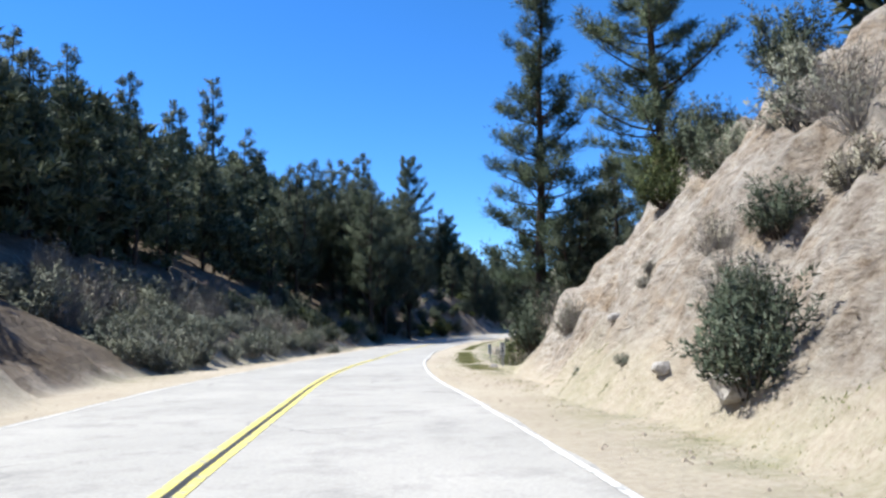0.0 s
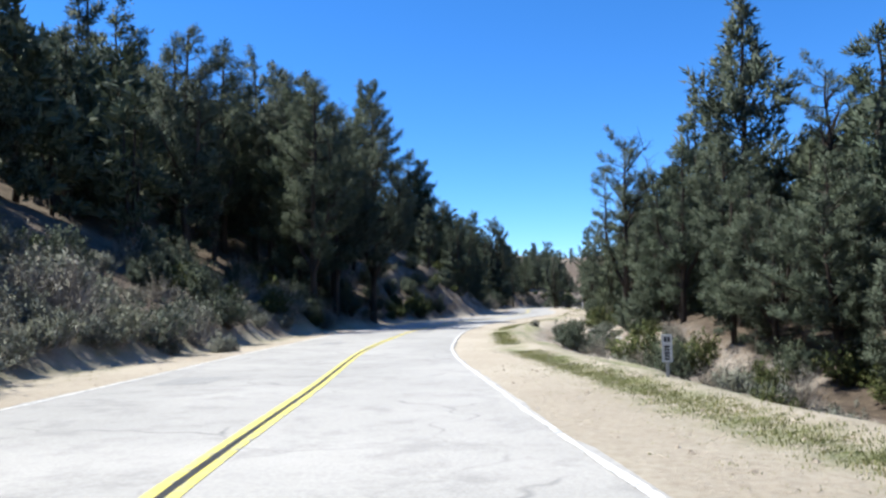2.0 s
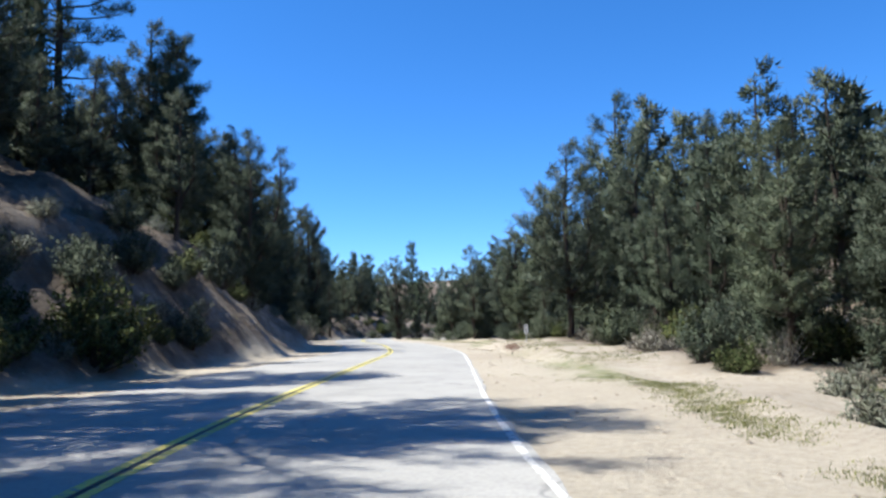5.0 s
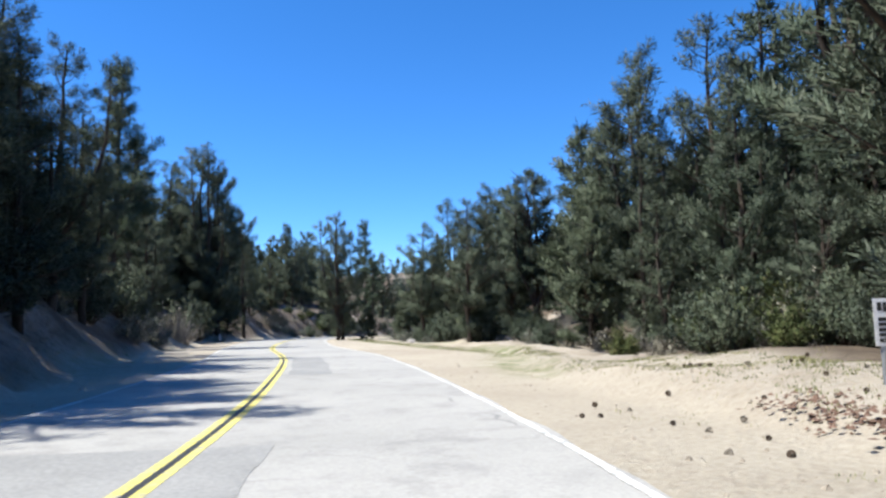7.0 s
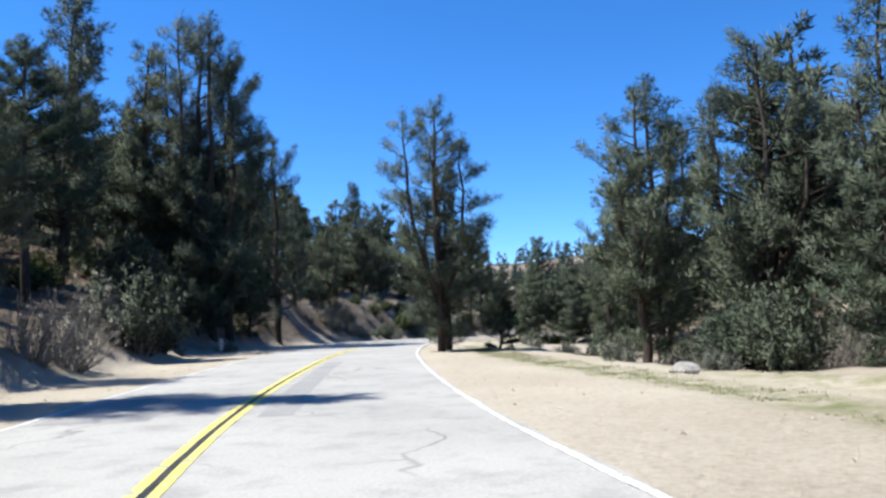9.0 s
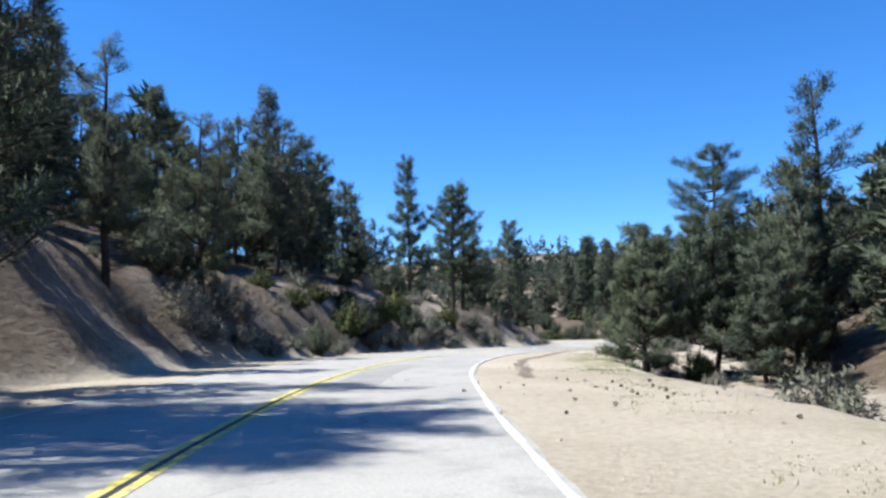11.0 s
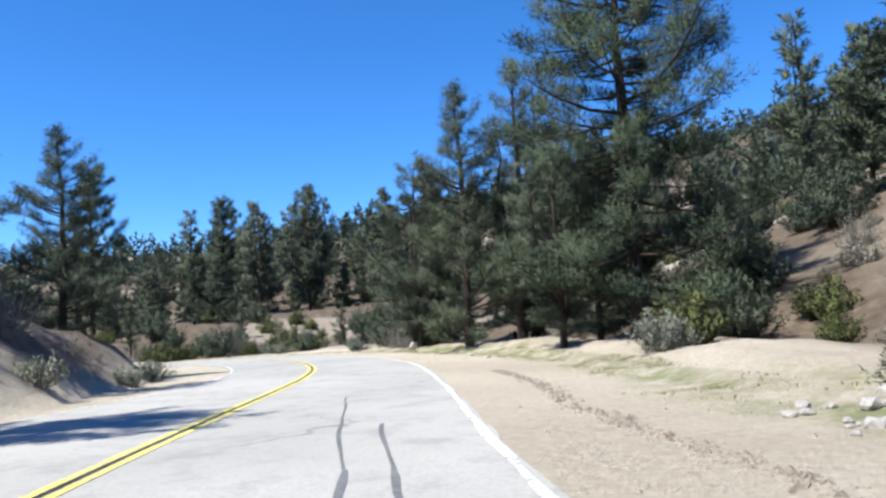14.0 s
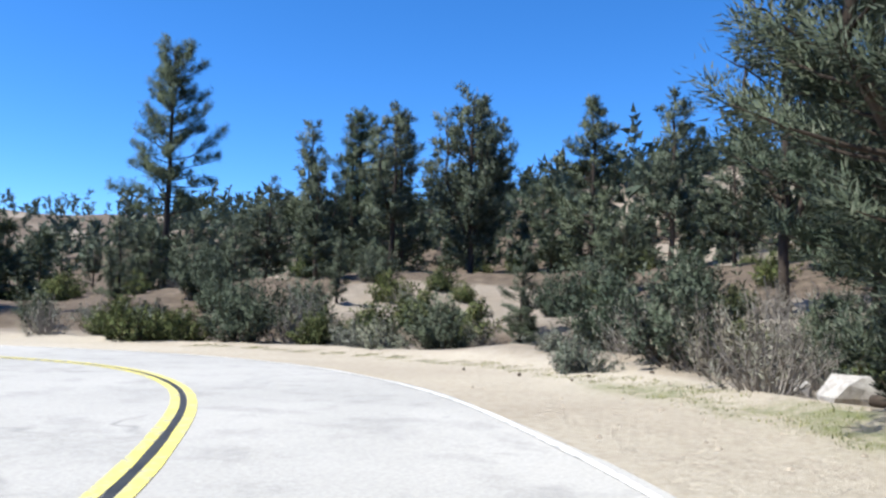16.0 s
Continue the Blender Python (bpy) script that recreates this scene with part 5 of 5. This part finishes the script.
for x, y in SPOTS + [(x + cr.gauss(0, 1.0), y + cr.gauss(0, 1.4)) for x, y in SPOTS[3:27] for _ in range(2)]:
    ob = new("pine_cone", CONE_MESH)
    k = cr.uniform(0.35, 0.62)
    ob.matrix_basis = pose(x, y, ground_z(x, y) + 0.03, cr.uniform(60, 110), 0, cr.uniform(0, 360)) @ Matrix.Diagonal((k, k, k, 1))
    tagged(ob, "fallen brown pine cone lying on the sandy shoulder", "pine cone", "fallen pine cones")


def box(bm, x0, y0, z0, x1, y1, z1, bevel=0.0):
    """Adds a box, with its edges taken off where a bevel is given."""
    g = bmesh.ops.create_cube(bm, size=1, matrix=Matrix.Translation(((x0 + x1) / 2, (y0 + y1) / 2, (z0 + z1) / 2)) @ Matrix.Diagonal((x1 - x0, y1 - y0, z1 - z0, 1)))
    if bevel:
        es = list({e for v in g["verts"] for e in v.link_edges})
        bmesh.ops.bevel(bm, geom=es, offset=bevel, segments=1, affect="EDGES")


def marker(x, y, turn, wide, tall, foot, print_bars, label):
    """A roadside marker: a steel post and a white plate with upright printed bars."""
    thing = new("road_marker")
    bm = bmesh.new()
    box(bm, -0.025, 0.0, -0.4, 0.025, 0.022, foot + tall * 0.9, 0.004)
    box(bm, -0.04, 0.008, -0.4, 0.04, 0.014, foot + tall * 0.9)
    part("post", bm, STEEL, thing, "galvanised steel post")
    bm = bmesh.new()
    box(bm, -wide / 2, -0.008, foot, wide / 2, -0.002, foot + tall, 0.002)
    plate = part("plate", bm, SIGN_WHITE, thing, "white reflective plate")
    for x0, z0, x1, z1 in print_bars:
        bm = bmesh.new()
        box(bm, x0 * wide, -0.0115, foot + z0 * tall, x1 * wide, -0.008, foot + z1 * tall)
        part("print_bar", bm, SIGN_BLACK, plate)
    for z in (0.12, 0.86):
        bm = bmesh.new()
        bmesh.ops.create_cone(bm, cap_ends=True, segments=8, radius1=0.01, radius2=0.008, depth=0.008, matrix=Matrix.Translation((0, -0.014, foot + z * tall)) @ Matrix.Rotation(radians(90), 4, "X"))
        part("bolt", bm, STEEL, plate)
    thing.matrix_basis = pose(x, y, ground_z(x, y), 0, 0, turn)
    return tagged(thing, label, "road sign")


BARS = [(-0.28, 0.74, -0.02, 0.92), (0.06, 0.72, 0.30, 0.92), (-0.26, 0.52, 0.26, 0.60), (-0.26, 0.42, 0.26, 0.49), (-0.26, 0.30, 0.26, 0.38), (-0.26, 0.20, 0.26, 0.27), (-0.26, 0.08, 0.26, 0.16)]
marker(6.1, 33.8, -14, 0.2, 0.55, 0.5, BARS, "narrow white marker plate with black print on a steel post")
marker(8.3, 50.8, -18, 0.22, 0.60, 0.35, BARS, "small white marker plate on a steel post by the verge")
marker(33.9, 126.7, -34, 0.2, 0.56, 0.45, BARS, "white marker plate on a steel post before the pines")
marker(40.9, 194.9, -26, 0.16, 0.55, 0.25, [(-0.25, 0.15, 0.25, 0.3), (-0.25, 0.45, 0.25, 0.6), (-0.25, 0.75, 0.25, 0.9)], "short white delineator with dark bands on the verge")


def earth_heap():
    """Loose red-brown bark and soil strewn over the shoulder."""
    r, v, f = random.Random(31), [], []
    for _ in range(900):
        u = r.random()
        x, y = 33.5 - 2.9 * u + r.gauss(0, 0.22), 127.8 - 5.6 * u + r.gauss(0, 0.3)
        z, a, k, b = ground_z(x, y) if _ % 9 == 0 else None, r.uniform(0, math.tau), r.uniform(0.02, 0.065), len(v)
        z = z if z is not None else last
        last = z
        c, s_ = math.cos(a) * k, math.sin(a) * k
        h = r.uniform(0.01, 0.04)
        v += [(x - c, y - s_, z), (x + s_, y - c, z), (x + c, y + s_, z), (x - s_, y + c, z), (x, y, z + h)]
        f += [(b, b + 1, b + 4), (b + 1, b + 2, b + 4), (b + 2, b + 3, b + 4), (b + 3, b, b + 4)]
    return tagged(new("bark_litter", mesh_of("bark_litter", v, f, EARTH)), "red-brown bark litter strewn on the sandy turnout", "litter", kind="stuff")


earth_heap()


def stump(seed, x, y, height, thick, wood, label):
    """The broken stub of a dead tree, splintered at the top."""
    r, thing = random.Random(seed), new("tree_stump")
    v, f = [], []
    tube(v, f, [Vector((0.03 * math.sin(k), 0.03 * math.cos(2 * k), -0.2 + (height + 0.2) * k / 5)) for k in range(6)], [thick * (1.35 - 0.09 * k) for k in range(6)], 10)
    top = len(v) - 10
    for k in range(10):
        px, py, pz = v[top + k]
        v[top + k] = (px, py, pz + r.uniform(-0.25, 0.12) * height)
    v.append((0, 0, height * 0.82))
    f += [(len(v) - 1, top + k, top + (k + 1) % 10) for k in range(10)]
    ob = new("trunk", mesh_of("trunk", v, f, wood, True))
    ob.parent = thing
    v, f = [], []
    tube(v, f, [Vector((0, 0, height * 0.6)), Vector((0.22, 0.1, height * 0.72)), Vector((0.34, 0.12, height * 0.9))], [thick * 0.4, thick * 0.28, thick * 0.1], 6)
    ob = new("branch_stub", mesh_of("branch_stub", v, f, wood, True))
    ob.parent = thing
    thing.matrix_basis = pose(x, y, ground_z(x, y), 3, -4, 40 * seed)
    return tagged(thing, label, "stump", "dead tree stumps")


stump(3, 20.0, 79.6, 0.75, 0.13, DEADWOOD, "pale broken tree stump on the creek bank")
stump(5, 83.1, 245.7, 1.05, 0.17, BARK, "dark weathered stump on top of the roadside bank")


def fallen_log():
    thing = new("fallen_log")
    v, f = [], []
    a, b = Vector((110.3, 251.6, ground_z(110.3, 251.6) + 0.10)), Vector((112.0, 254.9, ground_z(112.0, 254.9) + 0.09))
    tube(v, f, [a.lerp(b, k / 6) + Vector((0, 0, 0.03 * math.sin(k * 2))) for k in range(7)], [0.11, 0.13, 0.12, 0.11, 0.10, 0.09, 0.07], 9)
    n = len(v)
    v.append(tuple(a))
    f += [(n, (k + 1) % 9, k) for k in range(9)]
    ob = new("trunk", mesh_of("trunk", v, f, BARK, True))
    ob.parent = thing
    v, f = [], []
    tube(v, f, [a.lerp(b, 0.5), a.lerp(b, 0.6) + Vector((-0.3, 0.2, 0.35)), a.lerp(b, 0.66) + Vector((-0.4, 0.3, 0.7))], [0.06, 0.04, 0.015], 5)
    ob = new("branch_stub", mesh_of("branch_stub", v, f, BARK, True))
    ob.parent = thing
    return tagged(thing, "dark weathered log lying at the shoulder's edge", "log")


fallen_log()


def verge_grass():
    """Tufts of green and dry grass along the edge of the shoulder and at the foot of the banks."""
    rng, feet, tall = np.random.default_rng(5), [], []
    for s0, s1, off, spread_, n in ((2, 30, 5.5, 0.4, 1200), (30, 62, 7.0, 0.22, 4200), (62, 108, 7.2, 0.22, 6000), (108, 150, 9.0, 1.1, 3600), (150, 200, 11.2, 0.3, 3000), (200, 262, 8.8, 0.6, 1200),
                                    (262, 300, 8.9, 0.3, 2400), (16, 200, -6.9, 0.5, 1100), (200, 262, -6.6, 0.4, 500), (24, 56, 4.5, 0.35, 260)):
        st = rng.uniform(s0, s1, n)
        st = st[lattice(st / 3.5, np.full(n, float(off)), 44) > -0.55]
        k = ((st - STATION[0]) * 2).astype(int)
        mid = (R_GREEN[k] if off > 5 else np.full(len(st), off)) + rng.normal(size=len(st)) * spread_
        feet.append(LINE[k] + RIGHT[k] * mid[:, None] + rng.uniform(-0.25, 0.25, (len(st), 2)))
        tall.append(rng.uniform(0.018, 0.05, len(st)) * np.where((st < 30) | (abs(off) < 5), 0.5, 1))
    feet, tall = np.repeat(np.concatenate(feet), 8, 0), np.repeat(np.concatenate(tall), 8)
    n = len(feet)
    feet = feet + rng.normal(size=(n, 2)) * 0.09
    z, a, w = land(feet[:, 0], feet[:, 1])[0], rng.uniform(0, math.tau, n), rng.uniform(0.006, 0.014, n)
    side = np.stack([-np.sin(a) * w, np.cos(a) * w, np.zeros(n)], 1)
    root = np.column_stack([feet, z - 0.015])
    lean = tall * rng.uniform(0.2, 0.8, n)
    tip = np.column_stack([feet[:, 0] + lean * np.cos(a), feet[:, 1] + lean * np.sin(a), z + tall * rng.uniform(0.7, 1.1, n)])
    v = np.stack([root + side, root - side, tip], 1).reshape(-1, 3)
    me = mesh_of("verge_grass", v.tolist(), np.arange(len(v)).reshape(-1, 3).tolist(), GRASS)
    return tagged(new("verge_grass", me), "patchy green and straw-coloured grass along the shoulder", "grass", kind="stuff")


verge_grass()


def shoulder_gravel():
    """Loose stones over the dirt shoulders."""
    r = random.Random(41)
    xs, ys = [], []
    for _ in range(7000):
        s = r.uniform(0, 292)
        k = int((s - STATION[0]) * 2)
        right = r.random() < 0.72
        toe = R_TOE[k] if right else L_TOE[k]
        off = r.uniform(EDGE_R[k] + 0.4, toe + 1.2) if right else -r.uniform(-EDGE_L[k] + 0.4, toe + 0.8)
        q = along(s, off)
        xs.append(q[0])
        ys.append(q[1])
    z = land(np.array(xs), np.array(ys))[0]
    v, f = [], []
    for x, y, zz in zip(xs, ys, z):
        k, b, a = 0.010 + 0.035 * r.random() ** 4, len(v), r.uniform(0, math.tau)
        c, s_ = math.cos(a) * k, math.sin(a) * k
        v += [(x - c, y - s_, zz), (x + s_, y - c, zz), (x + c * 1.3, y + s_ * 1.3, zz), (x - s_, y + c, zz), (x + c * 0.3, y, zz + k * 0.9), (x - c * 0.4, y + s_ * 0.3, zz + k * 0.8)]
        f += [(b, b + 1, b + 4), (b + 1, b + 2, b + 4), (b + 2, b + 3, b + 4), (b + 3, b + 5, b + 4), (b + 3, b, b + 5), (b, b + 4, b + 5)]
    return tagged(new("loose_gravel", mesh_of("loose_gravel", v, f, RUBBLE_STONE)), "loose granite gravel on the dirt shoulders", "gravel", kind="stuff")


shoulder_gravel()


def windrow():
    """A low uneven ridge of graded dirt clods along the right shoulder."""
    r, v, f = random.Random(47), [], []
    spots = []
    for _ in range(4200):
        s = r.uniform(216, 268)
        q = along(s, 4.95 + 0.12 * math.sin(s / 2.3) + r.gauss(0, 0.10) + 0.15 * lattice(np.array([s / 1.3]), np.array([0.5]), 61)[0])
        spots.append((q[0], q[1]))
    z = land(*np.array(spots).T)[0]
    for (x, y), zz in zip(spots, z):
        k, b, a = 0.012 + 0.045 * r.random() ** 4, len(v), r.uniform(0, math.tau)
        c, s_ = math.cos(a) * k, math.sin(a) * k
        v += [(x - c, y - s_, zz), (x + s_, y - c, zz), (x + c * 1.4, y + s_ * 1.4, zz), (x - s_, y + c, zz), (x + c * 0.3, y, zz + k * 0.8), (x - c * 0.4, y + s_ * 0.3, zz + k * 0.7)]
        f += [(b, b + 1, b + 4), (b + 1, b + 2, b + 4), (b + 2, b + 3, b + 4), (b + 3, b + 5, b + 4), (b + 3, b, b + 5), (b, b + 4, b + 5)]
    return tagged(new("dirt_windrow", mesh_of("dirt_windrow", v, f, CLOD)), "low ridge of brown dirt clods along the shoulder", "dirt", kind="stuff")


windrow()
